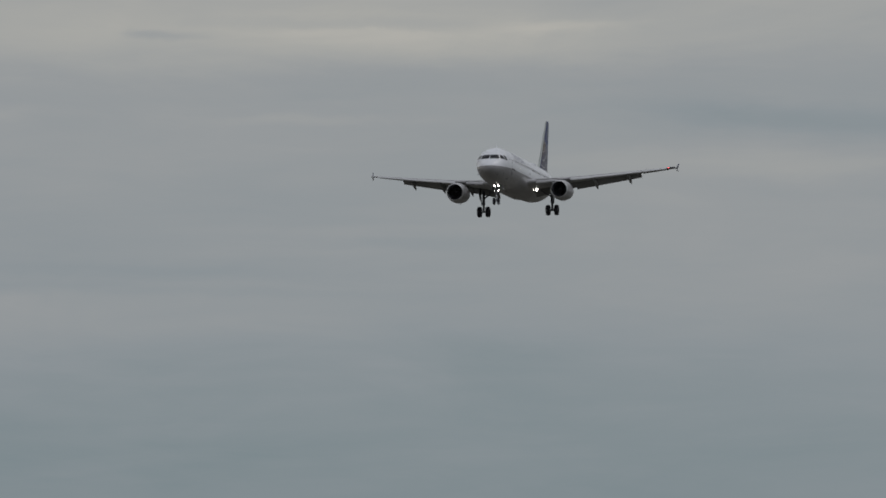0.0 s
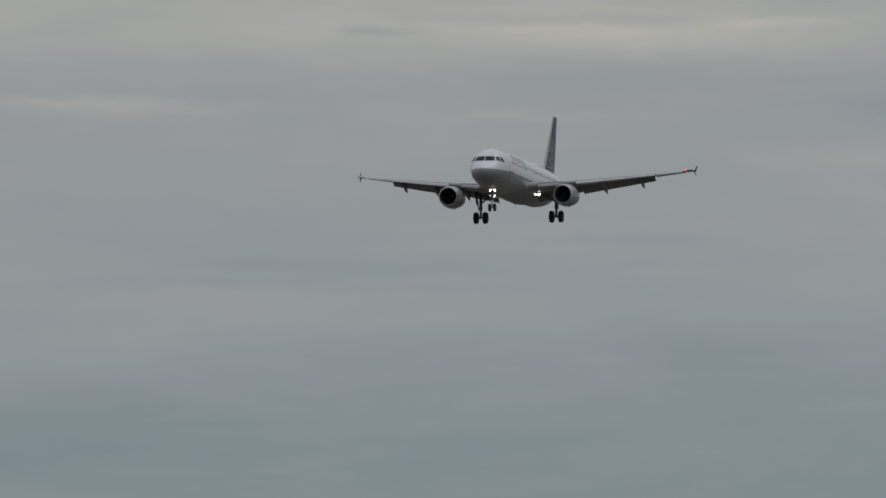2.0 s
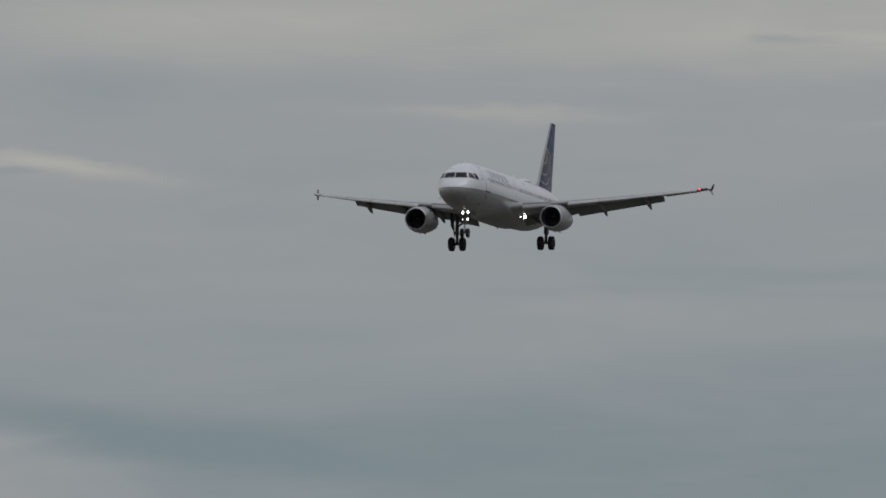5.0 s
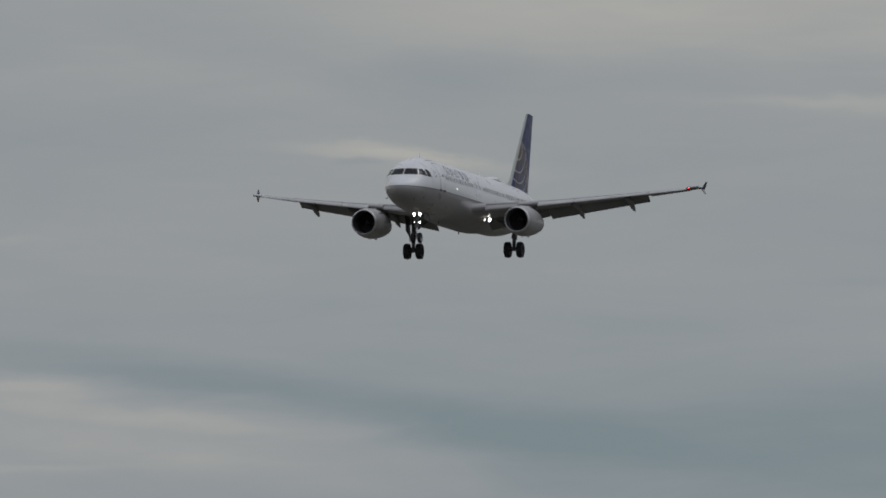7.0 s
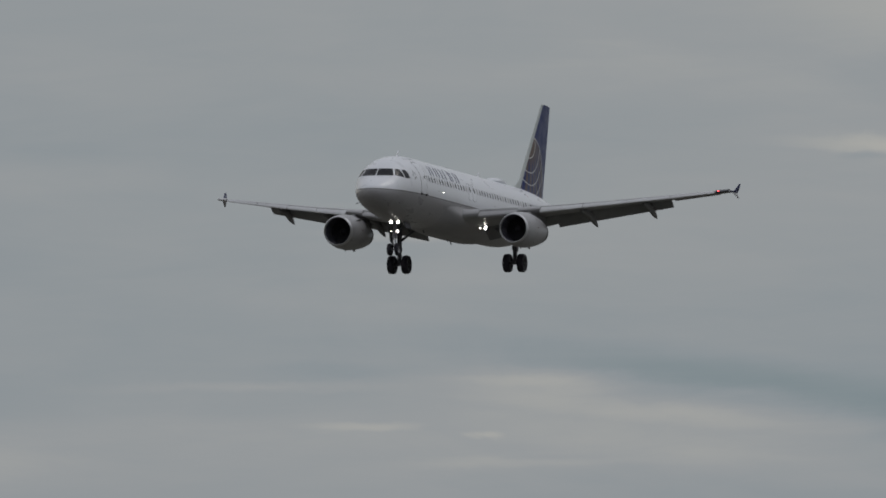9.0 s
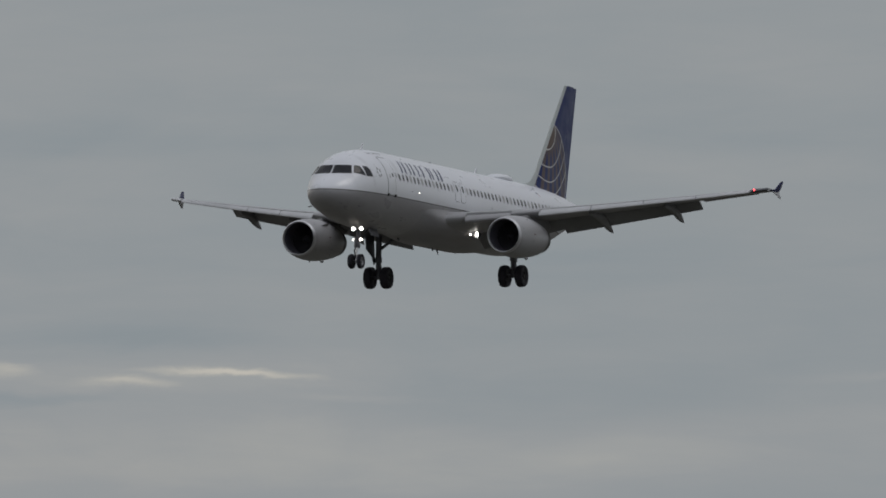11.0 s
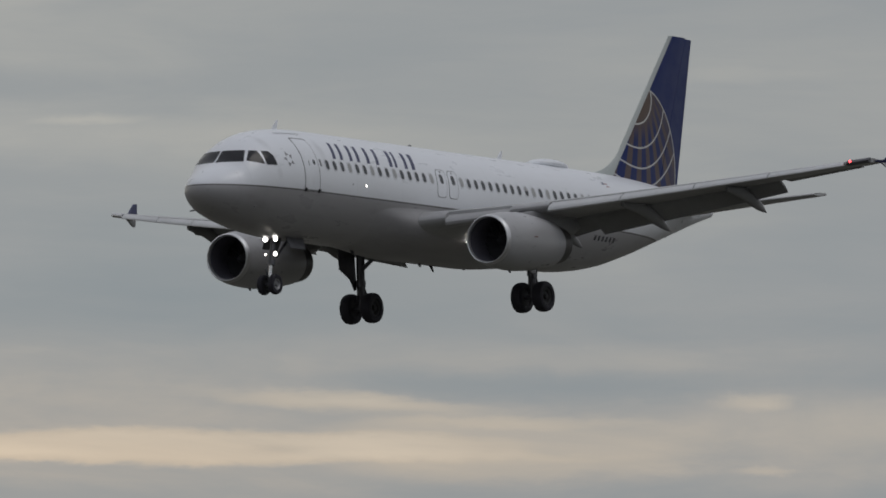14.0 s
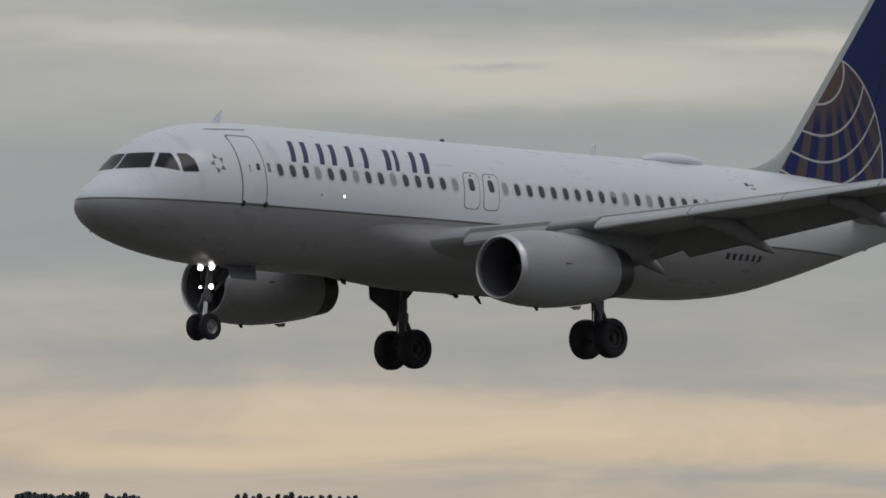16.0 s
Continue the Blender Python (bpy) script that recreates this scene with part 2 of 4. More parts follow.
cloud = W.mix(W.math("MULTIPLY", peach, 0.92), cloud, glow)
high = W.step(dz, 0.06, 0.8)
cloud = W.mix(high, cloud, (0.50, 0.52, 0.575))
sky_light = W.add("ShaderNodeBackground")
W.put(sky.outputs[0], sky_light.inputs[0])
sky_light.inputs[1].default_value = 0.05
deck = W.add("ShaderNodeBackground")
W.put(cloud, deck.inputs[0])
deck.inputs[1].default_value = 1.0
cover = W.add("ShaderNodeMixShader")
cover.inputs[0].default_value = 0.96
W.put(sky_light.outputs[0], cover.inputs[1])
W.put(deck.outputs[0], cover.inputs[2])
W.put(cover.outputs[0], W.add("ShaderNodeOutputWorld").inputs[0])

sun_lamp = bpy.data.lights.new("sun", "SUN")
sun_lamp.energy, sun_lamp.angle, sun_lamp.color = 0.35, radians(25), (1.0, 0.95, 0.88)
sun = new("sun", sun_lamp)
sun.matrix_world = look((0, 0, 0), (0.3, -0.5, -0.9))


# ---- materials ----
def material(name, base, rough=0.5, metal=0.0, grain=0.12, scale=3.0, bump=0.0, stretch=(1, 1, 1), spec=0.5, coat=0.0):
    m = bpy.data.materials.new(name)
    m.use_nodes = True
    g = Nodes(m.node_tree)
    b = g.add("ShaderNodeBsdfPrincipled")
    pos = g.add("ShaderNodeTexCoord").outputs["Object"]
    vec = g.vmath("MULTIPLY", pos, stretch)
    big, small = g.noise(vec, scale * 0.3, 3), g.noise(vec, scale * 3, 4, 0.6)
    tone = g.math("ADD", g.math("MULTIPLY", big, 0.65), g.math("MULTIPLY", small, 0.35))
    shade = g.step(tone, 0.3, 0.7, 1 - grain, 1 + grain)
    if callable(base):
        colour = base(g, pos)
    else:
        colour = g.mix(0.0, base, base)
    colour = g.mix(1.0, colour, g.vmath("MULTIPLY", (1, 1, 1), shade), "MULTIPLY")
    g.put(colour, b.inputs["Base Color"])
    g.put(g.step(small, 0.3, 0.75, max(0.02, rough - 0.06), min(1, rough + 0.1)), b.inputs["Roughness"])
    b.inputs["Metallic"].default_value, b.inputs["Specular IOR Level"].default_value = metal, spec
    b.inputs["Coat Weight"].default_value = coat
    if bump:
        bn = g.add("ShaderNodeBump")
        bn.inputs["Strength"].default_value, bn.inputs["Distance"].default_value = bump, 0.02
        g.put(small, bn.inputs["Height"])
        g.put(bn.outputs[0], b.inputs["Normal"])
    g.put(b.outputs[0], g.add("ShaderNodeOutputMaterial").inputs[0])
    return m


def glowing(name, colour, strength):
    m = bpy.data.materials.new(name)
    m.use_nodes = True
    g = Nodes(m.node_tree)
    e = g.add("ShaderNodeEmission")
    e.inputs[0].default_value, e.inputs[1].default_value = (*colour, 1), strength
    g.put(e.outputs[0], g.add("ShaderNodeOutputMaterial").inputs[0])
    return m


CHEAT = -0.41  # height of the livery's cheat line


def fuselage_paint(g, pos):
    x, y, z = g.split(pos)
    white, grey = (0.74, 0.755, 0.79), (0.325, 0.318, 0.327)
    streaks = g.noise(g.vmath("MULTIPLY", pos, (0.35, 1.2, 2.2)), 2.2, 5, 0.6)
    soot = g.step(streaks, 0.52, 0.78)
    white = g.mix(g.math("MULTIPLY", soot, 0.14), white, (0.50, 0.50, 0.50))
    grey = g.mix(g.math("MULTIPLY", soot, 0.38), grey, (0.15, 0.14, 0.135))
    under = g.math("LESS_THAN", z, CHEAT)
    paint = g.mix(under, white, grey)
    line = g.math("COMPARE", z, CHEAT, 0.028)
    paint = g.mix(g.math("MULTIPLY", line, 0.9), paint, (0.075, 0.068, 0.065))
    for cx, cz, r in ((2.95, 1.28, .28), (6.05, 1.25, .35), (3.05, .15, .22)):
        a, b = g.math("SUBTRACT", x, cx), g.math("SUBTRACT", z, cz)
        spot = g.math("SQRT", g.math("ADD", g.math("MULTIPLY", g.math("MULTIPLY", a, a), 2.5), g.math("MULTIPLY", b, b)))
        spot = g.math("MULTIPLY", g.step(spot, r * 1.5, r * .2, 0, .40), g.noise(pos, 3.0, 4))
        paint = g.mix(spot, paint, (0.25, 0.25, 0.27))
    # skin joints round the barrel and along it
    ring = g.math("LESS_THAN", g.math("ABSOLUTE", g.math("SUBTRACT", g.math("FRACT", g.math("MULTIPLY", x, 0.31)), 0.5)), 0.0035)
    seam = g.math("COMPARE", z, -1.25, 0.012)
    joint = g.math("MAXIMUM", ring, seam)
    radome = g.math("COMPARE", x, 1.18, 0.014)
    return g.mix(g.math("MULTIPLY", g.math("MAXIMUM", joint, radome), 0.08), paint, (0.12, 0.12, 0.12))


def fin_paint(g, pos):
    x, y, z = g.split(pos)
    blue, brown = (0.008, 0.018, 0.105), (0.110, 0.078, 0.064)
    def reach(cx, cz):
        a, b = g.math("SUBTRACT", x, cx), g.math("SUBTRACT", z, cz)
        return g.math("SQRT", g.math("ADD", g.math("MULTIPLY", a, a), g.math("MULTIPLY", b, b)))
    globe, pole = reach(31.37, 2.40), reach(31.82, 5.4)
    inside = g.math("LESS_THAN", globe, 3.60)
    turn = g.math("ARCTAN2", g.math("SUBTRACT", x, 32.37), g.math("SUBTRACT", 6.3, z))
    rays = g.step(g.math("SINE", g.math("MULTIPLY", turn, 33.0)), -0.15, 0.35)
    near = g.step(pole, 2.0, 1.0)
    edge = g.step(globe, 2.5, 3.4, 0.0, 0.5)
    cover = g.math("MAXIMUM", g.math("MAXIMUM", g.math("MULTIPLY", rays, 0.85), near), edge)
    paint = g.mix(g.math("MULTIPLY", inside, cover), blue, brown)
    rings = g.math("COMPARE", pole, 1.2, 0.035)
    for r in (2.15, 2.95, 3.7):
        rings = g.math("MAXIMUM", rings, g.math("COMPARE", pole, r, 0.035))
    limb = g.math("COMPARE", globe, 3.58, 0.030)
    paint = g.mix(g.math("MULTIPLY", g.math("MAXIMUM", g.math("MULTIPLY", rings, inside), limb), 0.8), paint, (0.60, 0.60, 0.58))
    # bare grey leading edge and root fillet
    lead = g.math("SUBTRACT", x, g.math("ADD", 29.88, g.math("MULTIPLY", g.math("SUBTRACT", z, 2.1), 0.83)))
    return g.mix(g.math("LESS_THAN", lead, 0.18), paint, (0.40, 0.43, 0.42))


def grass_colour(g, pos):
    return g.ramp(g.noise(pos, 0.05, 6, 0.6), [(0.3, (0.072, 0.072, 0.058)), (0.6, (0.105, 0.10, 0.085)), (0.8, (0.14, 0.127, 0.105))])


M_HULL = material("hull_paint", fuselage_paint, 0.32, grain=0.03, scale=0.6, stretch=(0.3, 1, 1), coat=0.2)
M_FAIR = material("fairing_paint", (0.325, 0.318, 0.327), 0.42, grain=0.18, scale=1.5, stretch=(0.3, 1, 1))
M_FIN = material("fin_paint", fin_paint, 0.35, grain=0.012, scale=0.5, spec=0.25)
M_WHITE = material("white_paint", (0.74, 0.755, 0.79), 0.35, grain=0.06, scale=2)
M_WING = material("wing_grey", (0.36, 0.36, 0.365), 0.42, grain=0.16, scale=1.3, stretch=(0.6, 1, 1))
M_SLAT = material("slat_light_grey", (0.52, 0.525, 0.535), 0.38, grain=0.10, scale=1.5)
M_FLAP = material("flap_grey", (0.21, 0.21, 0.215), 0.5, grain=0.16, scale=1.5)
M_COWL = material("cowl_grey", (0.345, 0.342, 0.35), 0.33, grain=0.10, scale=1.4, stretch=(0.4, 1, 1))
M_LIP = material("polished_lip", (0.60, 0.60, 0.61), 0.42, 0.85, grain=0.08)
M_NOZZLE = material("burnt_nozzle", (0.11, 0.10, 0.10), 0.45, 0.8, grain=0.3)
M_DUCT = material("duct_lining", (0.085, 0.082, 0.10), 0.55, grain=0.15)
M_FAN = material("fan_titanium", (0.10, 0.10, 0.11), 0.35, 0.7, grain=0.15)
M_GLASS = material("cockpit_glass", (0.020, 0.020, 0.024), 0.14, grain=0.3, spec=0.22)
M_PANE = material("cabin_pane", (0.055, 0.055, 0.062), 0.2, grain=0.2)
M_BLIND = material("window_blind", (0.34, 0.34, 0.34), 0.5, grain=0.1)
M_RING = material("window_surround", (0.60, 0.61, 0.64), 0.4, grain=0.08)
M_SEAM = material("seam_grey", (0.20, 0.20, 0.21), 0.5, grain=0.15)
M_FILLET = material("fillet_paint", (0.40, 0.43, 0.42), 0.4, grain=0.06)
M_MARK = material("faded_red_mark", (0.12, 0.055, 0.045), 0.5, grain=0.2)
M_INK = material("navy_paint", (0.018, 0.022, 0.085), 0.35, grain=0.06)
M_BLACK = material("black_paint", (0.035, 0.035, 0.04), 0.5, grain=0.15)
M_RED = material("red_paint", (0.30, 0.14, 0.14), 0.4, grain=0.1)
M_TYRE = material("tyre_rubber", (0.013, 0.012, 0.019), 0.75, grain=0.25, scale=6)
M_RIM = material("wheel_alloy", (0.25, 0.25, 0.26), 0.4, 0.6, grain=0.15, scale=6)
M_STRUT = material("gear_steel", (0.11, 0.11, 0.12), 0.42, 0.4, grain=0.2, scale=6)
M_CHROME = material("oleo_chrome", (0.7, 0.7, 0.7), 0.2, 1.0, grain=0.05)
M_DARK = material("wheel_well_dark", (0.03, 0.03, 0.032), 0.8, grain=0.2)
M_LAMP = glowing("landing_lamp_glow", (1.0, 0.96, 0.90), 9.0)
M_SMALL = glowing("taxi_lamp_glow", (1.0, 0.93, 0.85), 6.0)
M_REDGLOW = glowing("port_light_glow", (1.0, 0.06, 0.07), 5.0)
M_GRASS = material("rough_grass", grass_colour, 0.9, grain=0.3, scale=0.5, spec=0.2)


def leafy(name, base):
    m = bpy.data.materials.new(name)
    m.use_nodes = True
    g = Nodes(m.node_tree)
    pos = g.add("ShaderNodeTexCoord").outputs["Object"]
    colour = g.mix(g.noise(pos, 0.6, 4), tuple(c * 0.6 for c in base), tuple(c * 1.4 for c in base))
    front, back, both = g.add("ShaderNodeBsdfDiffuse"), g.add("ShaderNodeBsdfTranslucent"), g.add("ShaderNodeMixShader")
    g.put(colour, front.inputs[0])
    g.put(colour, back.inputs[0])
    both.inputs[0].default_value = 0.5
    g.put(front.outputs[0], both.inputs[1])
    g.put(back.outputs[0], both.inputs[2])
    g.put(both.outputs[0], g.add("ShaderNodeOutputMaterial").inputs[0])
    return m


M_BARK = material("bark", (0.09, 0.07, 0.055), 0.9, grain=0.3, scale=3)
# distance haze put into the leaf colour: paler and bluer than foliage
M_LEAF = leafy("haze_pale_foliage", (0.19, 0.215, 0.22))


# ---- mesh helpers ----
def part(name, bm, mat, parent=None, label="", flat=False):
    me = bpy.data.meshes.new(name)
    bm.normal_update()
    bm.to_mesh(me)
    bm.free()
    me.materials.append(mat)
    if not flat:
        me.shade_smooth()
        me.set_sharp_from_angle(angle=radians(38))
    ob = new(name, me)
    ob.parent = parent
    return tagged(ob, label)


def loft(rings, caps=True, bm=None, closed=True):
    bm = bm or bmesh.new()
    rows = [[bm.verts.new(p) for p in ring] for ring in rings]
    n = len(rows[0])
    for a, b in zip(rows, rows[1:]):
        for i in range(n if closed else n - 1):
            bm.faces.new((a[i], a[(i + 1) % n], b[(i + 1) % n], b[i]))
    if caps:
        bm.faces.new(rows[0][::-1])
        bm.faces.new(rows[-1])
    return bm


def finish(bm):
    bmesh.ops.recalc_face_normals(bm, faces=bm.faces)
    return bm


def lathe(profile, at, segs=40, axis="x", bm=None, tilt=0.0):
    """Turns (distance, radius) pairs round an axis through at; the profile is open."""
    rings = []
    ct, st = math.cos(tilt), math.sin(tilt)
    for d, r in profile:
        ring = []
        for i in range(segs):
            a = 2 * math.pi * i / segs
            u, v = r * math.cos(a), r * math.sin(a)
            p = {"x": (d * ct - v * st, u, v * ct + d * st), "y": (u, d, v), "z": (u, v, d)}[axis]
            ring.append(Vector(at) + Vector(p))
        rings.append(ring)
    return loft(rings, caps=False, bm=bm)


def rod(a, b, r0, r1=None, segs=14, bm=None):
    a, b = Vector(a), Vector(b)
    r1 = r0 if r1 is None else r1
    w = (b - a).normalized()
    u = w.orthogonal().normalized()
    v = w.cross(u)
    ring = lambda c, r: [c + u * r * math.cos(2 * math.pi * i / segs) + v * r * math.sin(2 * math.pi * i / segs) for i in range(segs)]
    bm = bm or bmesh.new()
    return loft([ring(a, r0), ring(b, r1)], bm=bm)


def plate(points, thick, push):
    """A flat outline with depth: points, and the vector along which it is thickened."""
    p = Vector(push).normalized() * thick
    pts = [Vector(q) for q in points]
    bm = bmesh.new()
    loft([[q - p / 2 for q in pts], [q + p / 2 for q in pts]], bm=bm)
    finish(bm)
    bmesh.ops.bevel(bm, geom=list(bm.edges), offset=thick * 0.3, segments=1, affect="EDGES")
    return bm


# ---- the aircraft's hull ----
NOSE = [  # station, crown, keel, half width
    (0, -.50, -.56, .03), (.04, -.34, -.73, .22), (.12, -.24, -.87, .40), (.3, -.08, -1.04, .64), (.6, .13, -1.23, .90),
    (1, .35, -1.40, 1.13), (1.35, .56, -1.53, 1.30), (1.8, .99, -1.65, 1.47), (2.2, 1.29, -1.74, 1.58), (2.6, 1.51, -1.81, 1.67),
    (3, 1.67, -1.87, 1.74), (3.5, 1.81, -1.93, 1.82), (4, 1.90, -1.98, 1.875), (5, 2.01, -2.04, 1.94), (6, 2.06, -2.07, 1.97)]
AFT = [
    (7, 2.07, -2.07, 1.975), (23.5, 2.07, -2.07, 1.975), (25, 2.07, -2.04, 1.97), (26.5, 2.07, -1.92, 1.95), (28, 2.06, -1.70, 1.88),
    (30, 2.02, -1.22, 1.66), (32, 1.93, -.66, 1.33), (34, 1.78, -.08, .95), (36, 1.56, .49, .55), (37, 1.38, .76, .34), (37.55, 1.26, .90, .22)]
HULL = np.array(NOSE + AFT)


def slopes(x, y):
    h, d = np.diff(x), np.diff(y) / np.diff(x)
    m = np.zeros(len(x))
    m[0], m[-1] = d[0], d[-1]
    for i in range(1, len(x) - 1):
        if d[i - 1] * d[i] > 0:
            a, b = 2 * h[i] + h[i - 1], h[i] + 2 * h[i - 1]
            m[i] = (a + b) / (a / d[i - 1] + b / d[i])
    return m


HULL_SLOPES = [slopes(HULL[:, 0], HULL[:, k]) for k in (1, 2, 3)]


def section(x):
    """Crown, keel and half width of the hull at a station."""
    x = min(max(x, 0.0), 37.55)
    i = int(min(max(np.searchsorted(HULL[:, 0], x) - 1, 0), len(HULL) - 2))
    h = HULL[i + 1, 0] - HULL[i, 0]
    s = (x - HULL[i, 0]) / h
    w = (2 * s**3 - 3 * s * s + 1, (s**3 - 2 * s * s + s) * h, -2 * s**3 + 3 * s * s, (s**3 - s * s) * h)
    return [w[0] * HULL[i, k + 1] + w[1] * HULL_SLOPES[k][i] + w[2] * HULL[i + 1, k + 1] + w[3] * HULL_SLOPES[k][i + 1] for k in range(3)]


def hull_point(x, th, out=0.0):
    """On the skin: th is 0 at the crown and grows to port; out: metres off the skin."""
    t, b, w = section(x)
    c, h = (t + b) / 2, (t - b) / 2
    n = Vector((0, -math.sin(th) / max(w, .01), math.cos(th) / max(h, .01))).normalized()
    e = 0.02
    t2, b2, w2 = section(x + e)
    t1, b1, w1 = section(x - e)
    p1 = Vector((x - e, -w1 * math.sin(th), (t1 + b1) / 2 + (t1 - b1) / 2 * math.cos(th)))
    p2 = Vector((x + e, -w2 * math.sin(th), (t2 + b2) / 2 + (t2 - b2) / 2 * math.cos(th)))
    tx = (p2 - p1).normalized() if x > e else Vector((1, 0, 0))
    n = (n - tx * n.dot(tx)).normalized()
    return Vector((x, -w * math.sin(th), c + h * math.cos(th))) + n * out


def hull_angle(x, z, side=-1):
    t, b, w = section(x)
    c, h = (t + b) / 2, (t - b) / 2
    return -side * math.acos(max(-1, min(1, (z - c) / h)))


def nose_spot(y, z):
    """Station and angle of the skin at that y and z on the front of the nose."""
    lo, hi = 0.3, 4.0
    for _ in range(40):
        m = (lo + hi) / 2
        t, b, w = section(m)
        if (y / w) ** 2 + ((z - (t + b) / 2) / ((t - b) / 2)) ** 2 < 1:
            hi = m
        else:
            lo = m
    t, b, w = section(hi)
    return hi, math.atan2(-y / w, (z - (t + b) / 2) / ((t - b) / 2))


def rounded(points, radius=0.25, n=5):
    """Closed outline with its corners rounded by the given share of the shorter side."""
    out = []
    pts = [Vector(p) for p in points]
    for i, p in enumerate(pts):
        a, b = pts[i - 1], pts[(i + 1) % len(pts)]
        r = radius * min((a - p).length, (b - p).length)
        s, e = p + (a - p).normalized() * r, p + (b - p).normalized() * r
        out += [(1 - k) ** 2 * s + 2 * k * (1 - k) * p + k * k * e for k in [j / n for j in range(n + 1)]]
    return out


def skin_patch(spots, out, rings=4, rim=True):
    """A panel that follows the skin inside an outline of (station, angle), with its edge turned down to the skin."""
    pts = [Vector((a, b)) for a, b in spots]
    mid = sum(pts, Vector((0, 0))) / len(pts)
    bm = bmesh.new()
    rows = []
    levels = ([(1.0, -0.004)] if rim else []) + [(1 - k / rings, out) for k in range(rings)]
    for share, off in levels:
        rows.append([hull_point(*(mid + (p - mid) * share), off) for p in pts])
    verts = [[bm.verts.new(p) for p in row] for row in rows]
    n = len(pts)
    for a, b in zip(verts, verts[1:]):
        for i in range(n):
            bm.faces.new((a[i], a[(i + 1) % n], b[(i + 1) % n], b[i]))
    centre = bm.verts.new(hull_point(*mid, out))
    for i in range(n):
        bm.faces.new((verts[-1][i], verts[-1][(i + 1) % n], centre))
    return finish(bm)


def skin_strip(spots, width, out):
    """A narrow band along (station, z) places on the port skin."""
    path = [hull_point(x, hull_angle(x, z), out) for x, z in spots]
    bm = bmesh.new()
    rows = []
    for i, p in enumerate(path):
        d = (path[min(i + 1, len(path) - 1)] - path[max(i - 1, 0)]).normalized()
        t, b, w = section(p.x)
        n = Vector((0, p.y, p.z - (t + b) / 2)).normalized()
        s = d.cross(n).normalized() * width / 2
        rows.append([p - s - n * .006, p - s, p + s, p + s - n * .006])
    loft(rows, bm=bm)
    return finish(bm)


def spread(y0, y1, n):
    return [y0 + (y1 - y0) * k / n for k in range(n + 1)]


aircraft = tagged(new("airliner"), "white and grey jet airliner, dark blue fin, gear and flaps down", "airliner")


def build_fuselage():
    xs = [0.004, 0.015, .04, .08, .12, .2, .3, .45, .6, .8, 1.0] + list(np.arange(1.05, 3.6, .05)) + list(np.arange(3.6, 7.0, .15)) + list(np.arange(7, 24, .85)) + list(np.arange(24, 37.5, .4)) + [37.55]
    n = 144
    rings = [[hull_point(x, 2 * math.pi * i / n) for i in range(n)] for x in xs]
    body = part("fuselage", finish(loft(rings)), M_HULL, aircraft, "white crown over grey belly, thin dark line between")
    part("exhaust_outlet", finish(lathe([(0, .17), (.10, .165), (.10, .12), (-.15, .11)], (37.52, 0, 1.08), 20)), M_NOZZLE, body)
    # wing-to-body fairing
    ease = lambda v, a, b: (lambda u: u * u * (3 - 2 * u))(min(1, max(0, (v - a) / (b - a))))
    rings = []
    for x in spread(9.0, 23.4, 48):
        swell = ease(x, 9.2, 13.6) * (1 - ease(x, 18.6, 23.2))
        ring = []
        for k in range(73):
            side = -77 + 2.139 * k  # degrees from the keel
            th = 180 - abs(side)
            bulge = .52 * math.exp(-((th - 125) / 22) ** 2) + .27 * ease(th, 128, 165)
            ring.append(hull_point(x, radians(180 - side), -.02 + swell * bulge * ease(th, 103, 119)))
        rings.append(ring)
    fairing = part("belly_fairing", finish(loft(rings, caps=False, closed=False)), M_FAIR, aircraft, "grey bulged fairing under the wing roots")
    for x, z, s in ((10.6, -2.22, .06), (15.4, -2.36, .08), (18.6, -2.28, .08)):
        part("belly_aerial", plate([(x, 0, z + .1), (x + .3, 0, z + .1), (x + .34, 0, z - s), (x + .2, 0, z - s)], .03, (0, 1, 0)), M_BLACK, fairing)
    part("drain_mast", plate([(16.6, .2, -2.30), (16.85, .2, -2.30), (17.0, .2, -2.54), (16.92, .2, -2.54)], .04, (0, 1, 0)), M_BLACK, fairing)
    return body


fuselage = build_fuselage()


def build_cockpit():
    def front(side):
        return [nose_spot(side * y, z) for y, z in rounded2([(.055, .50), (.05, .95), (.83, .955), (1.0, .52)])]

    def rounded2(c):
        pts, dense = rounded([(a, b) for a, b in c], .10, 3), []
        for a, b in zip(pts, pts[1:] + pts[:1]):
            k = max(1, int((b - a).length / .06))
            dense += [tuple(a + (b - a) * j / k) for j in range(k)]
        return dense

    def flank(side, c):
        return [(x, hull_angle(x, z, side)) for x, z in rounded2(c)]
    for side in (-1, 1):
        for name, spots in (("windscreen", front(side)),
                            ("side_window", flank(side, [(1.77, .545), (2.13, .945), (2.37, .935), (2.38, .445)])),
                            ("side_window", flank(side, [(2.53, .935), (2.82, .935), (2.95, .785), (2.99, .44), (2.47, .42)]))):
            part("window_frame", skin_patch(spots_grown(spots, 1.06), .006, 8), M_SEAM, fuselage)
            part(name, skin_patch(spots, .012, 8), M_GLASS, fuselage, "dark cockpit glazing")


def spots_grown(spots, k):
    mid = sum((Vector(s) for s in spots), Vector((0, 0))) / len(spots)
    return [tuple(mid + (Vector(s) - mid) * k) for s in spots]


build_cockpit()


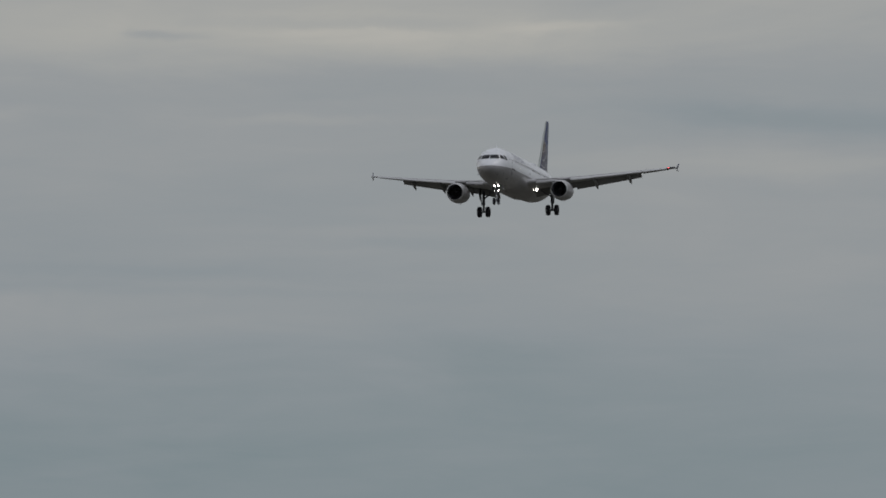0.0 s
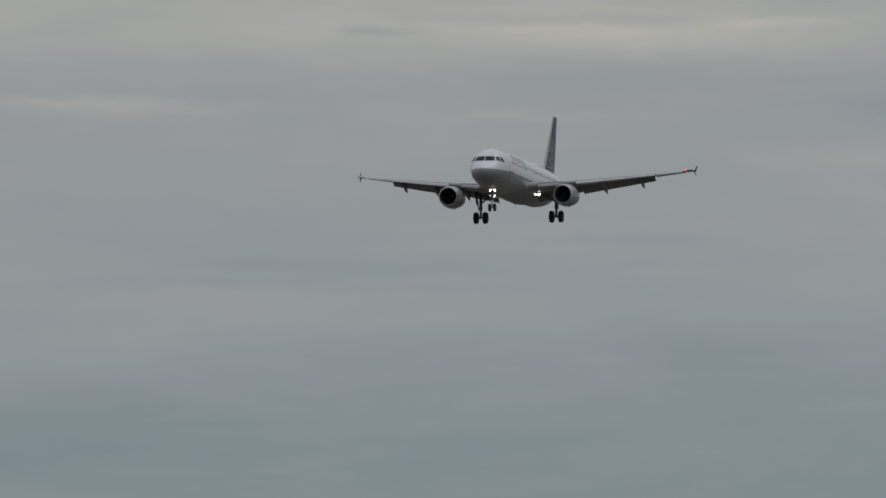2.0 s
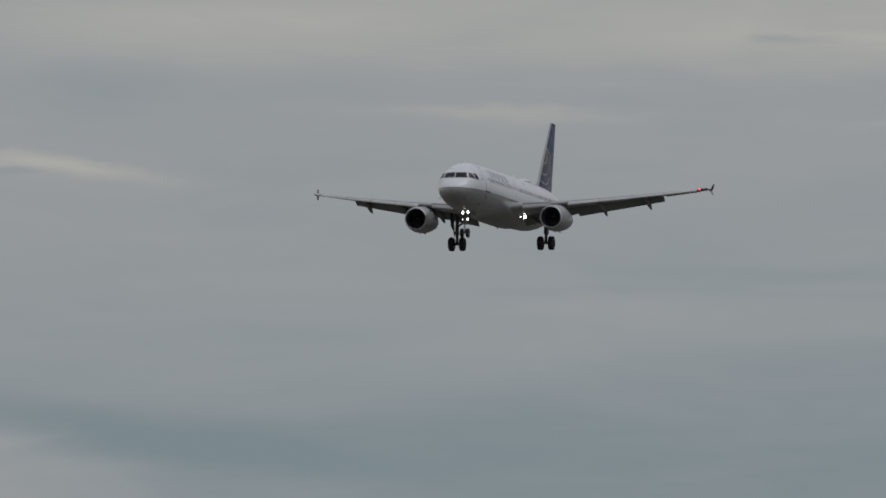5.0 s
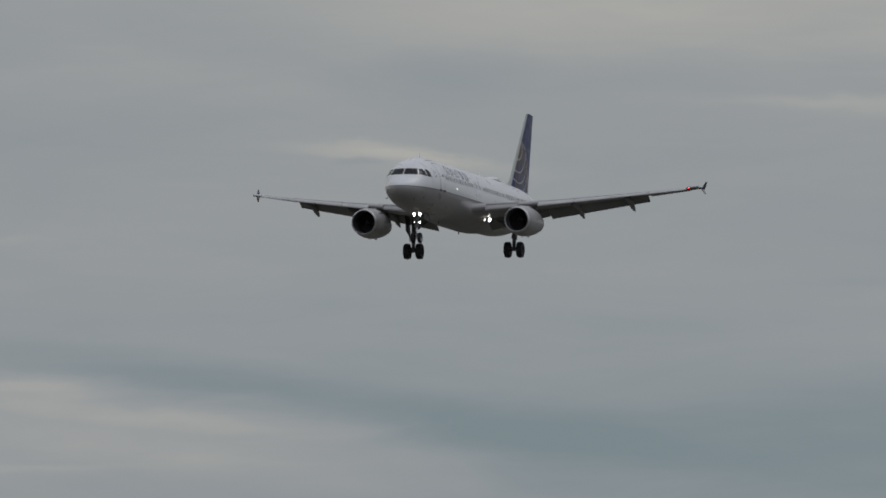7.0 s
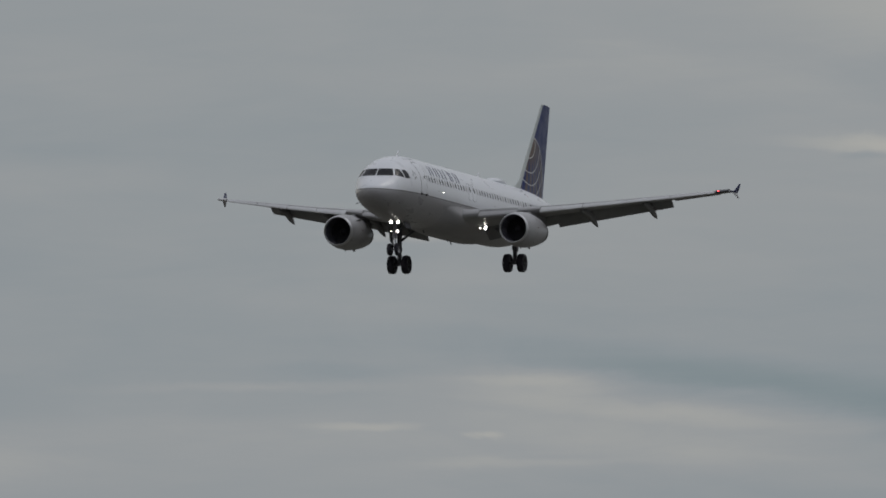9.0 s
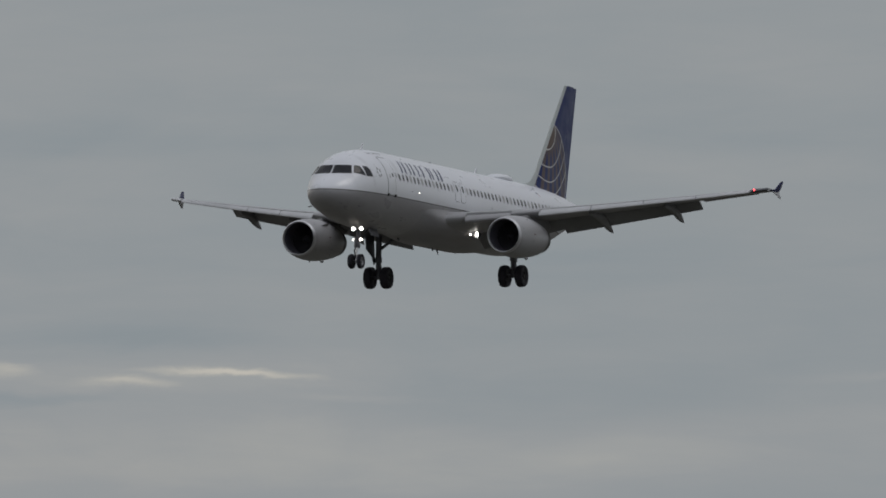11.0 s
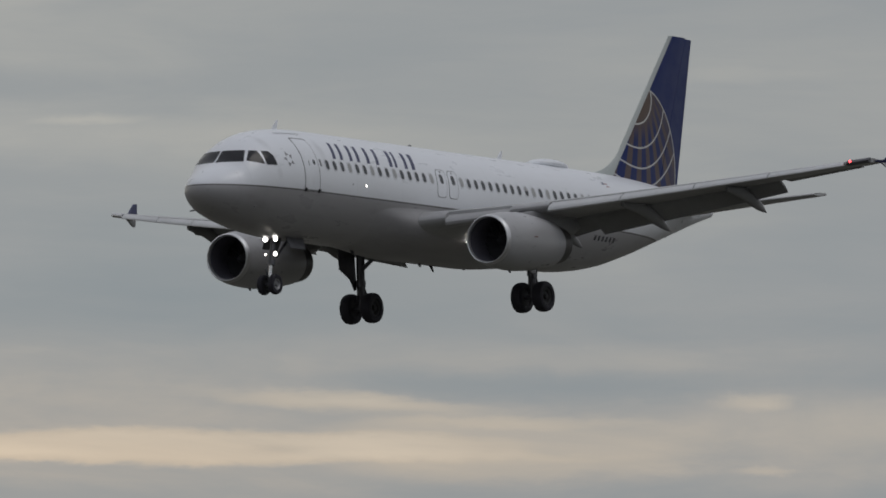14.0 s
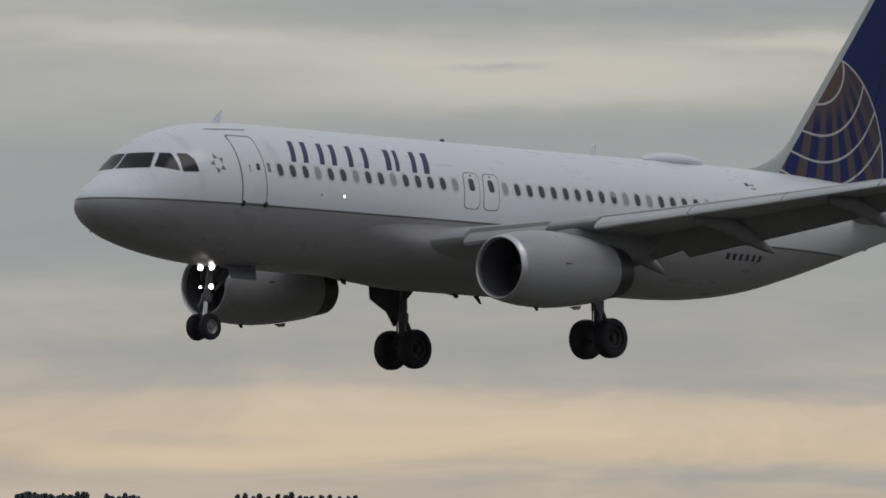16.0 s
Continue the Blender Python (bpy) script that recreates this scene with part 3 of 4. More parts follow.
def box_spots(x0, x1, z0, z1, lean=0.0, corner=.2, side=-1):
    pts = rounded([(x0 + lean * z0, z0), (x1 + lean * z0, z0), (x1 + lean * z1, z1), (x0 + lean * z1, z1)], corner, 5)
    dense = []
    for a, b in zip(pts, pts[1:] + pts[:1]):
        k = max(1, int((b - a).length / .15))
        dense += [a + (b - a) * j / k for j in range(k)]
    return [(p.x, hull_angle(p.x, p.y, side)) for p in dense]


def build_doors():
    seam = part("door_seam", skin_patch(box_spots(4.50, 5.50, -.40, 1.60, .02, .12), .005, 6), M_SEAM, fuselage)
    door = part("passenger_door", skin_patch(box_spots(4.545, 5.455, -.355, 1.555, .02, .12), .011, 8), M_WHITE, fuselage, "white forward passenger door")
    part("door_window", skin_patch(box_spots(5.16, 5.30, .58, .78, 0, .45), .016, 2), M_PANE, door)
    part("door_handle", skin_patch(box_spots(4.88, 4.91, .52, .72, 0, .2), .02, 2), M_SEAM, door)
    for x in (4.56, 5.44):
        part("door_hinge", rod(hull_point(x, hull_angle(x, -.44), .0), hull_point(x, hull_angle(x, -.32), .05), .05), M_BLACK, door)
    part("door_gutter", skin_strip([(4.1 + .1 * k, 1.74 + .004 * k) for k in range(16)], .03, .02), M_SEAM, fuselage)
    part("door_placard", skin_patch(box_spots(5.62, 5.74, .56, .82, 0, .1), .008, 2), M_SEAM, fuselage)
    for x in (14.12, 14.96):
        part("door_seam", skin_patch(box_spots(x - .345, x + .345, -.04, 1.06, .2, .3), .005, 5), M_SEAM, fuselage)
        exit_hatch = part("exit_hatch", skin_patch(box_spots(x - .315, x + .315, -.01, 1.03, .2, .3), .010, 6), M_WHITE, fuselage, "white overwing emergency exit")
        part("exit_window", skin_patch(box_spots(x + .01, x + .24, .50, .86, 0, .45), .016, 3), M_PANE, exit_hatch)
        part("exit_latch", skin_patch(box_spots(x + .13, x + .21, .93, .98, 0, .3), .016, 2), M_BLACK, exit_hatch)


build_doors()


def build_cabin_windows():
    """Oval panes with a pale surround; all lie on the straight barrel and share their meshes."""
    z = .645
    def oval(w, h, out, rings):
        return skin_patch([(10 + w * math.cos(a) * (abs(math.cos(a)) ** -.25), hull_angle(10, z + h * math.sin(a) * (abs(math.sin(a)) ** -.25)))
                           for a in [2 * math.pi * (k + .5) / 20 for k in range(20)]], out, rings)
    ring = part("window_surround", oval(.165, .235, .005, 2), M_RING, fuselage)
    pane = part("cabin_window", oval(.115, .175, .009, 2), M_PANE, ring)
    blind = part("cabin_window", oval(.115, .175, .009, 2), M_BLIND, None, "cabin window with its blind down")
    half = part("blind", skin_patch(box_spots(9.90, 10.10, z + .02, z + .15, 0, .3), .012, 2), M_BLIND, None)
    stations = [6.11 + .53 * k for k in range(15)] + [15.70 + .53 * k for k in range(25)]
    rng = random.Random(5)
    for k, x in enumerate(stations):
        r = ring if k == 0 else new("window_surround", ring.data)
        r.parent = fuselage
        r.location.x = x - 10
        shut = rng.random() < .13
        p = pane if k == 0 else new("cabin_window", blind.data if shut else pane.data)
        p.parent = r
        if not shut and rng.random() < .15:
            b = new("blind", half.data)
            b.parent = r
    for ob in (blind, half):
        bpy.data.objects.remove(ob)


build_cabin_windows()


def build_markings():
    """Airline title and registration as plain bars, badge and flag as plain shapes."""
    lean = .42
    tall = (.92, 1.55)
    def bar(x0, x1, z0, z1, name="title_bar", mat=M_INK):
        spots = []
        for a, b in ((x0, z0), (x1, z0), (x1, z1), (x0, z1)):
            spots.append((a, b))
        pts = []
        for a, b in zip(spots, spots[1:] + spots[:1]):
            pts += [(a[0] + (b[0] - a[0]) * k / 4, a[1] + (b[1] - a[1]) * k / 4) for k in range(4)]
        return part(name, skin_patch([(p + lean * (q - tall[0]), hull_angle(p, q)) for p, q in pts], .006, 2), mat, fuselage)
    start, drop = 6.70, .003
    for k, strokes in enumerate((((0, .20), (.52, .72)), ((0, .20), (.52, .72)), ((.1, .30),), ((.22, .42),), ((0, .22), (.40, .56)), ((0, .2), (.5, .74)))):
        x = start + (0, 1.20, 2.32, 2.85, 4.02, 5.12)[k]
        dz = -drop * (x - start)
        for a, b in strokes:
            bar(x + a, x + b, tall[0] + dz, tall[1] + dz)
    lean = .18
    for k in range(6):
        x = 25.62 + .31 * k
        th = [(x, -.68), (x + .15, -.68), (x + .15, -.87), (x, -.87)]
        part("registration_bar", skin_patch([(a, hull_angle(a, b)) for a, b in th], .006, 2), M_BLACK, fuselage)
    for k in range(5):
        a = math.pi / 2 + k * 2 * math.pi / 5 + .25
        cx, cz = 3.74 + .19 * math.cos(a), .70 + .21 * math.sin(a)
        tri = [(cx + .10 * math.cos(a + w), cz + .10 * math.sin(a + w)) for w in (2.2, 4.1, .3)]
        part("badge_dart", skin_patch([(p, hull_angle(p, q)) for p, q in tri], .006, 1), M_SEAM, fuselage)
    part("flag_canton", skin_patch(box_spots(26.90, 27.05, 1.39, 1.48, 0, .05), .006, 2), M_INK, fuselage)
    part("flag_stripe", skin_patch(box_spots(27.08, 27.30, 1.30, 1.335, 0, .05), .006, 2), M_RED, fuselage)
    part("flag_stripe", skin_patch(box_spots(27.08, 27.30, 1.41, 1.445, 0, .05), .006, 2), M_RED, fuselage)


build_markings()


def build_crown_fittings():
    for x in (5.40, 21.55):
        part("blade_aerial", plate([(x - .22, 0, 2.0), (x + .18, 0, 2.0), (x + .30, 0, 2.41), (x + .19, 0, 2.41)], .03, (0, 1, 0)), M_WHITE, fuselage, "white blade aerial")
    rings = []
    for k in range(11):
        s = k / 10
        x, r = 23.95 + 2.65 * s, max(.02, math.sin(math.pi * s ** .8) ** .6)
        rings.append([(x, .62 * r * math.cos(a), 2.10 + (.24 * r) * max(-.45, math.sin(a))) for a in [2 * math.pi * i / 28 for i in range(28)]])
    part("satcom_dome", finish(loft(rings)), M_WHITE, fuselage, "white satellite dome on the crown")
    bm = bmesh.new()
    bmesh.ops.create_uvsphere(bm, u_segments=16, v_segments=8, radius=.075, matrix=Matrix.Translation((15.05, 0, 2.09)))
    part("beacon", bm, M_BLACK, fuselage)
    part("inspection_lamp", skin_patch([(8.70 + .03 * math.cos(a), hull_angle(8.70, .03 + .03 * math.sin(a))) for a in [k * .6283 for k in range(10)]], .012, 1), M_SMALL, fuselage)
    part("static_port", skin_patch([(7.75 + .035 * math.cos(a), hull_angle(7.75, .03 + .035 * math.sin(a))) for a in [k * .6283 for k in range(10)]], .008, 1), M_SEAM, fuselage)
    for y, z in ((-1.25, -1.02), (1.25, -1.02)):
        part("pitot_probe", rod((2.0, y * 1.04, z - .1), (1.75, y * 1.12, z - .16), .025), M_STRUT, fuselage)


build_crown_fittings()


# ---- wings ----
def wing_lead(y):
    return 14.60 + (y - 6.38) * .545


def wing_trail(y):
    return 18.35 + (y - 1.9) * .033 if y < 6.4 else 18.5 + (y - 6.4) * .31


def wing_height(y):
    return -1.17 + .124 * (y - 1.9) + .0009 * (y - 1.9) ** 2


def foil(u, top):
    t = 5 * (.2969 * math.sqrt(u) - .126 * u - .3516 * u * u + .2843 * u**3 - .1015 * u**4)
    camber = .018 * 4 * u * (1 - u)
    return t, camber


def wing_ring(y, side, a, b, n=10, thick=None, drop=0.0, angle=0.0, aft=0.0, shrink=1.0):
    """Section of the wing between the chord shares a and b, turned down by an angle about its front."""
    lead, chord = wing_lead(y), wing_trail(y) - wing_lead(y)
    tk = thick if thick else (.150 - .04 * min(1, (y - 1.9) / 6))
    twist = radians(3.6 - 4.2 * (y - 1.9) / 15)
    us = [a + (b - a) * (1 - math.cos(math.pi * k / n)) / 2 for k in range(n + 1)]
    pts = []
    for top, seq in ((1, us), (-1, us[::-1])):
        for u in seq:
            t, c = foil(min(u, 1), top)
            z = c + top * t * tk
            pts.append(Vector((u * chord, 0, z * chord)))
    pivot = Vector((a * chord, 0, foil(a, 1)[1] * chord))
    out = []
    for p in pts:
        d = (p - pivot) * shrink
        ca, sa = math.cos(angle), math.sin(angle)
        d = Vector((d.x * ca + d.z * sa, 0, -d.x * sa + d.z * ca))
        p = pivot + d + Vector((aft * chord, 0, -drop * chord))
        x, z = p.x - .3 * chord, p.z
        x, z = x * math.cos(twist) + z * math.sin(twist), z * math.cos(twist) - x * math.sin(twist)
        out.append(Vector((lead + .3 * chord + x, side * y, wing_height(y) + z)))
    return out


def flap_ring(y, side, angle, share=.27):
    """A whole slotted-flap section, hung behind and below the wing's rear."""
    lead, chord = wing_lead(y), wing_trail(y) - wing_lead(y)
    fc = share * chord
    us = [(1 - math.cos(math.pi * k / 8)) / 2 for k in range(9)]
    ca, sa = math.cos(angle), math.sin(angle)
    twist = radians(3.6 - 4.2 * (y - 1.9) / 15)
    base = Vector((lead + .752 * chord, side * y, wing_height(y) - .47 * chord * math.tan(twist) - .014 * chord))
    out = []
    for top, seq in ((1, us), (-1, us[::-1])):
        for u in seq:
            t, c = foil(u, top)
            x, z = u * fc, (top * t * .15 + .03 * 4 * u * (1 - u)) * fc
            out.append(base + Vector((x * ca + z * sa, 0, -x * sa + z * ca)))
    return out


def build_wing(side):
    wing = part("wing", finish(loft([wing_ring(y, side, .05, .80) for y in (1.2, 1.9, 3, 4.2, 5.4, 6.4, 8, 10, 12, 13.3)])), M_WING, aircraft, "grey swept wing with slats and flaps extended")
    part("outer_wing", finish(loft([wing_ring(y, side, 0 if y > 16.3 else .05, .78) for y in (13.3, 14.3, 15.3, 16.2, 16.35, 16.85)])), M_WING, wing)
    part("aileron", finish(loft([wing_ring(y, side, .785, 1.0, thick=.12, angle=radians(6)) for y in spread(13.40, 16.1, 3)])), M_FLAP, wing)
    part("tip_rear", finish(loft([wing_ring(y, side, .785, 1.0) for y in spread(16.15, 16.85, 2)])), M_WING, wing)
    part("inboard_flap", finish(loft([flap_ring(y, side, radians(33), .235) for y in spread(2.0, 6.41, 4)])), M_FLAP, wing, "deeply drooped inner flap")
    part("outboard_flap", finish(loft([flap_ring(y, side, radians(33), .325) for y in spread(6.43, 13.25, 6)])), M_FLAP, wing, "deeply drooped outer flap")
    for y0, y1 in ((2.95, 5.05), (6.40, 8.75), (8.79, 11.15), (11.19, 13.6), (13.64, 16.1)):
        rings = []
        for y in spread(y0, y1, 3):
            full = wing_ring(y, side, 0, .18, n=7, angle=0)
            lead, chord = wing_lead(y), wing_trail(y) - wing_lead(y)
            pv = Vector((lead + .13 * chord, side * y, wing_height(y)))
            sl = []
            k = len(full) // 2
            for i, p in enumerate(full):
                if i >= k:
                    u = (p.x - lead) / (.18 * chord)
                    p = p + Vector((0, 0, .035 * chord * max(0, u)))
                d = p - pv
                a = radians(17 if y0 > 3 else 6)
                d = Vector((d.x * math.cos(a) - d.z * math.sin(a), d.y, d.x * math.sin(a) + d.z * math.cos(a)))
                sl.append(pv + d + Vector((-(.035 * chord + .05) * (1 if y0 > 3 else .15), 0, -.018 * chord)))
            rings.append(sl)
        part("slat", finish(loft(rings)), M_COWL if y0 < 3 else M_SLAT, wing, "light grey extended slat")
    for y0, y1 in ((1.9, 2.93), (5.09, 6.37)):
        part("leading_edge", finish(loft([wing_ring(y, side, 0, .12, n=8) for y in spread(y0, y1, 2)])), M_COWL, wing)
    # flap track fairings
    for y, x0, x1, droop, w in ((5.2, 15.6, 19.0, .78, .20), (8.5, 16.4, 20.0, .72, .19), (12.0, 18.2, 21.2, .62, .17)):
        rings = []
        top = wing_height(y)
        for k in range(13):
            s = k / 12
            r = max(.012, (math.sin(math.pi * min(1, s * .62 + .12)) if s < .6 else math.cos((s - .6) / .4 * math.pi / 2) ** .8 * math.sin(math.pi * .492)))
            c = Vector((x0 + (x1 - x0) * s, side * y, top - .20 - .10 * s - droop * max(0, s - .35) ** 1.4 / .65 ** 1.4))
            rings.append([c + Vector((0, w * r * math.cos(a), (.30 if math.sin(a) < 0 else .20) * r * math.sin(a))) for a in [2 * math.pi * i / 16 for i in range(16)]])
        # flap grey instead of wing grey: the shadow here is put into the colour
        part("flap_track_fairing", finish(loft(rings)), M_FLAP, wing, "grey canoe fairing under the flap")
    # wing tip fence
    y = 16.93
    z = wing_height(16.85)
    fence = part("wingtip_fence", plate([(20.80, side * (y - .04), z + .02), (21.50, side * y, z + .10), (22.12, side * (y + .12), z + .56), (22.40, side * (y + .13), z + .58), (22.28, side * (y + .05), z + .20), (22.12, side * y, z - .02), (20.95, side * (y - .04), z - .03)], .05, (0, 1, 0)), M_INK, wing, "dark blue wingtip fence")
    part("lower_fence", plate([(21.25, side * (y - .04), z - .035), (22.1, side * y, z - .03), (22.20, side * (y + .09), z - .34), (22.02, side * (y + .09), z - .36)], .05, (0, 1, 0)), M_WING, fence)
    # dark glazed tip with its light
    lens = part("tip_lens", finish(loft([[p + Vector((-.02, 0, 0)) for p in wing_ring(yy, side, 0, .16, thick=.15)] for yy in (16.18, 16.55, 16.9)])), M_STRUT if side < 0 else M_SLAT, wing)
    if side < 0:
        bm = bmesh.new()
        bmesh.ops.create_uvsphere(bm, u_segments=14, v_segments=8, radius=.05, matrix=Matrix.Translation((wing_lead(16.35) - .06, side * 16.32, wing_height(16.35) + .03)))
        part("port_light", bm, M_REDGLOW, lens, "red navigation light")
    return wing


def build_engine(side):
    at = Vector((11.07, side * 5.75, -2.04))
    tilt = radians(1.2)
    outer = [(.20, .945), (.45, 1.0), (.9, 1.06), (1.4, 1.095), (2.0, 1.105), (2.6, 1.07), (3.2, 1.01), (3.7, .945), (4.15, .875), (4.35, .84), (4.35, .78)]
    nacelle = part("engine_nacelle", finish(lathe(outer, at, 64, tilt=tilt)), M_COWL, aircraft, "grey long-duct engine cowling with a polished lip")
    part("intake_lip", finish(lathe([(.20, .946), (.11, .932), (.04, .912), (.008, .89), (.0, .87), (.015, .85), (.06, .832), (.15, .818)], at, 64, tilt=tilt)), M_LIP, nacelle, "pale bare-metal intake lip")
    part("intake_duct", finish(lathe([(.15, .818), (.5, .80), (.9, .80), (1.25, .81), (1.5, .81), (1.5, .02)], at, 48, tilt=tilt)), M_DUCT, nacelle)
    part("exhaust_nozzle", finish(lathe([(4.30, .825), (4.65, .77), (5.08, .695), (5.08, .66), (4.6, .69), (4.0, .70), (4.0, .02)], at, 48, tilt=tilt)), M_NOZZLE, nacelle, "dark burnt exhaust nozzle")
    part("spinner", finish(lathe([(.80, .01), (.86, .07), (1.0, .15), (1.2, .23)], at, 24, tilt=tilt)), M_FAN, nacelle)
    blade0 = None
    for k in range(22):
        a = 2 * math.pi * k / 22
        if blade0 is None:
            bm = bmesh.new()
            rows = []
            for r, tw, w in ((.20, .35, .14), (.5, .8, .17), (.78, 1.1, .19)):
                u = Vector((math.cos(tw) * w, math.sin(tw) * w, 0))
                rows.append([Vector((0, 0, r)) - u / 2, Vector((.012, .012, r)), Vector((0, 0, r)) + u / 2, Vector((-.012, -.012, r))])
            loft(rows, bm=bm)
            blade0 = part("fan_blade", finish(bm), M_FAN, nacelle)
            b = blade0
        else:
            b = new("fan_blade", blade0.data)
            b.parent = nacelle
        b.matrix_basis = Matrix.Translation(at + Vector((1.22, 0, 1.22 * math.sin(tilt)))) @ Matrix.Rotation(a, 4, "X")
    # pylon from the cowl's top to the wing
    rings = []
    for x, w, z0, z1 in ((12.6, .04, .95, 1.0), (13.2, .15, .85, 1.10), (14.2, .20, .75, 1.28), (15.3, .21, .6, 1.40), (16.4, .19, .45, 1.38), (17.4, .12, .6, 1.25), (18.0, .04, .9, 1.1)):
        ring = []
        for i in range(16):
            a = 2 * math.pi * i / 16
            ring.append((x, at.y + w * math.cos(a), at.z + (z0 + z1) / 2 + (z1 - z0) / 2 * math.sin(a)))
        rings.append(ring)
    part("pylon", finish(loft(rings)), M_FLAP, nacelle, "dark grey engine pylon")
    s = -side
    part("nacelle_strake", plate([(12.0, at.y + s * .80, at.z + .66), (13.0, at.y + s * .82, at.z + .70), (12.95, at.y + s * .98, at.z + .88), (12.55, at.y + s * .95, at.z + .85)], .025, (0, .7, -.7)), M_COWL, nacelle)
    part("drain_fin", plate([(12.55, at.y, at.z - 1.05), (12.75, at.y, at.z - 1.06), (12.75, at.y, at.z - 1.16), (12.66, at.y, at.z - 1.16)], .03, (0, 1, 0)), M_BLACK, nacelle)
    part("latch_fairing", plate([(14.1, at.y, at.z - .98), (14.6, at.y, at.z - .92), (14.55, at.y, at.z - 1.03), (14.3, at.y, at.z - 1.06)], .06, (0, 1, 0)), M_COWL, nacelle)
    part("cowl_placard", plate([(12.72, at.y - 1.094, at.z + .12), (12.97, at.y - 1.098, at.z + .12), (12.97, at.y - 1.098, at.z + .17), (12.72, at.y - 1.094, at.z + .17)], .016, (0, 1, 0)), M_MARK, nacelle)
    return nacelle


for s in (-1, 1):
    build_wing(s)
    build_engine(s)


# ---- tail ----
def fin_ring(z, a, b, n=9):
    lead = 29.88 + (z - 2.1) * .83
    trail = 35.13 + (z - 2.07) * .226
    chord = trail - lead
    us = [a + (b - a) * (1 - math.cos(math.pi * k / n)) / 2 for k in range(n + 1)]
    pts = []
    for top, seq in ((1, us), (-1, us[::-1])):
        for u in seq:
            pts.append(Vector((lead + u * chord, top * max(.012, foil(u, top)[0] * .10 * chord), z)))
    return pts


def build_tail():
    fin = part("fin", finish(loft([fin_ring(z, 0, .70) for z in (1.3, 2.1, 3.2, 4.4, 5.6, 6.8, 7.75, 7.90)])), M_FIN, aircraft, "dark blue fin with a gold and white ringed emblem")
    part("rudder", finish(loft([fin_ring(z, .706, 1.0) for z in (1.75, 2.6, 4, 5.4, 6.8, 7.86)])), M_FIN, fin, "dark blue rudder")
    rings = []
    for k in range(13):
        u = k / 12
        x = (1 - u) ** 2 * 28.35 + 2 * u * (1 - u) * 29.9 + u * u * 31.0
        z = (1 - u) ** 2 * 2.05 + 2 * u * (1 - u) * 2.12 + u * u * 3.42
        w = .03 + .13 * u
        rings.append([(x, -w * 1.25, 1.80), (x, -w, 1.80 + (z - 1.80) * .55), (x, -w * .55, 1.80 + (z - 1.80) * .9), (x, 0, z), (x, w * .55, 1.80 + (z - 1.80) * .9), (x, w, 1.80 + (z - 1.80) * .55), (x, w * 1.25, 1.80)])
    part("dorsal_fillet", finish(loft(rings)), M_FILLET, fin, "pale grey dorsal fillet")
    for side in (-1, 1):
        def ring(y, a, b):
            k = (y - .6) / 5.62
            lead, trail = 31.5 + 3.55 * k, 35.25 + 1.25 * k
            chord, z = trail - lead, .66 + .115 * (y - .6)
            us = [a + (b - a) * (1 - math.cos(math.pi * j / 8)) / 2 for j in range(9)]
            return [Vector((lead + u * chord, side * y, z + (tp * foil(u, tp)[0] * .085 + .05 * (u - .3)) * chord)) for tp, seq in ((1, us), (-1, us[::-1])) for u in seq]
        stab = part("tailplane", finish(loft([ring(y, 0, .70) for y in (.5, 1.5, 3, 4.5, 5.9, 6.22)])), M_WING, aircraft, "grey tailplane")
        part("elevator", finish(loft([ring(y, .71, 1.0) for y in (.8, 2.5, 4.2, 6.0)])), M_FLAP, stab)
    part("tail_skid", plate([(33.9, 0, -.02), (34.3, 0, .08), (34.2, 0, -.10), (34.05, 0, -.10)], .05, (0, 1, 0)), M_BLACK, aircraft)


build_tail()


# ---- landing gear ----
def build_wheel(at, radius, width, parent, side, rim):
    w = width / 2
    prof = [(-w * .55, radius * .56), (-w * .9, radius * .62), (-w, radius * .78), (-w * .86, radius * .93), (-w * .5, radius * .985), (0, radius),
            (w * .5, radius * .985), (w * .86, radius * .93), (w, radius * .78), (w * .9, radius * .62), (w * .55, radius * .56)]
    tyre = part("tyre", finish(lathe(prof, at, 40, "y")), M_TYRE, parent, "black rubber tyre")
    hub = [(w * .60 * side, radius * .57), (w * .78 * side, radius * .55), (w * .62 * side, radius * .42), (w * .30 * side, radius * .36), (w * .30 * side, radius * .2), (w * .72 * side, radius * .16), (w * .76 * side, .005)]
    part("rim", finish(lathe(hub, at, 28, "y")), rim, tyre)
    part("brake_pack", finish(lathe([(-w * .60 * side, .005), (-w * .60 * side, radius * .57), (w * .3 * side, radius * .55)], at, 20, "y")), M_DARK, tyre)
    return tyre


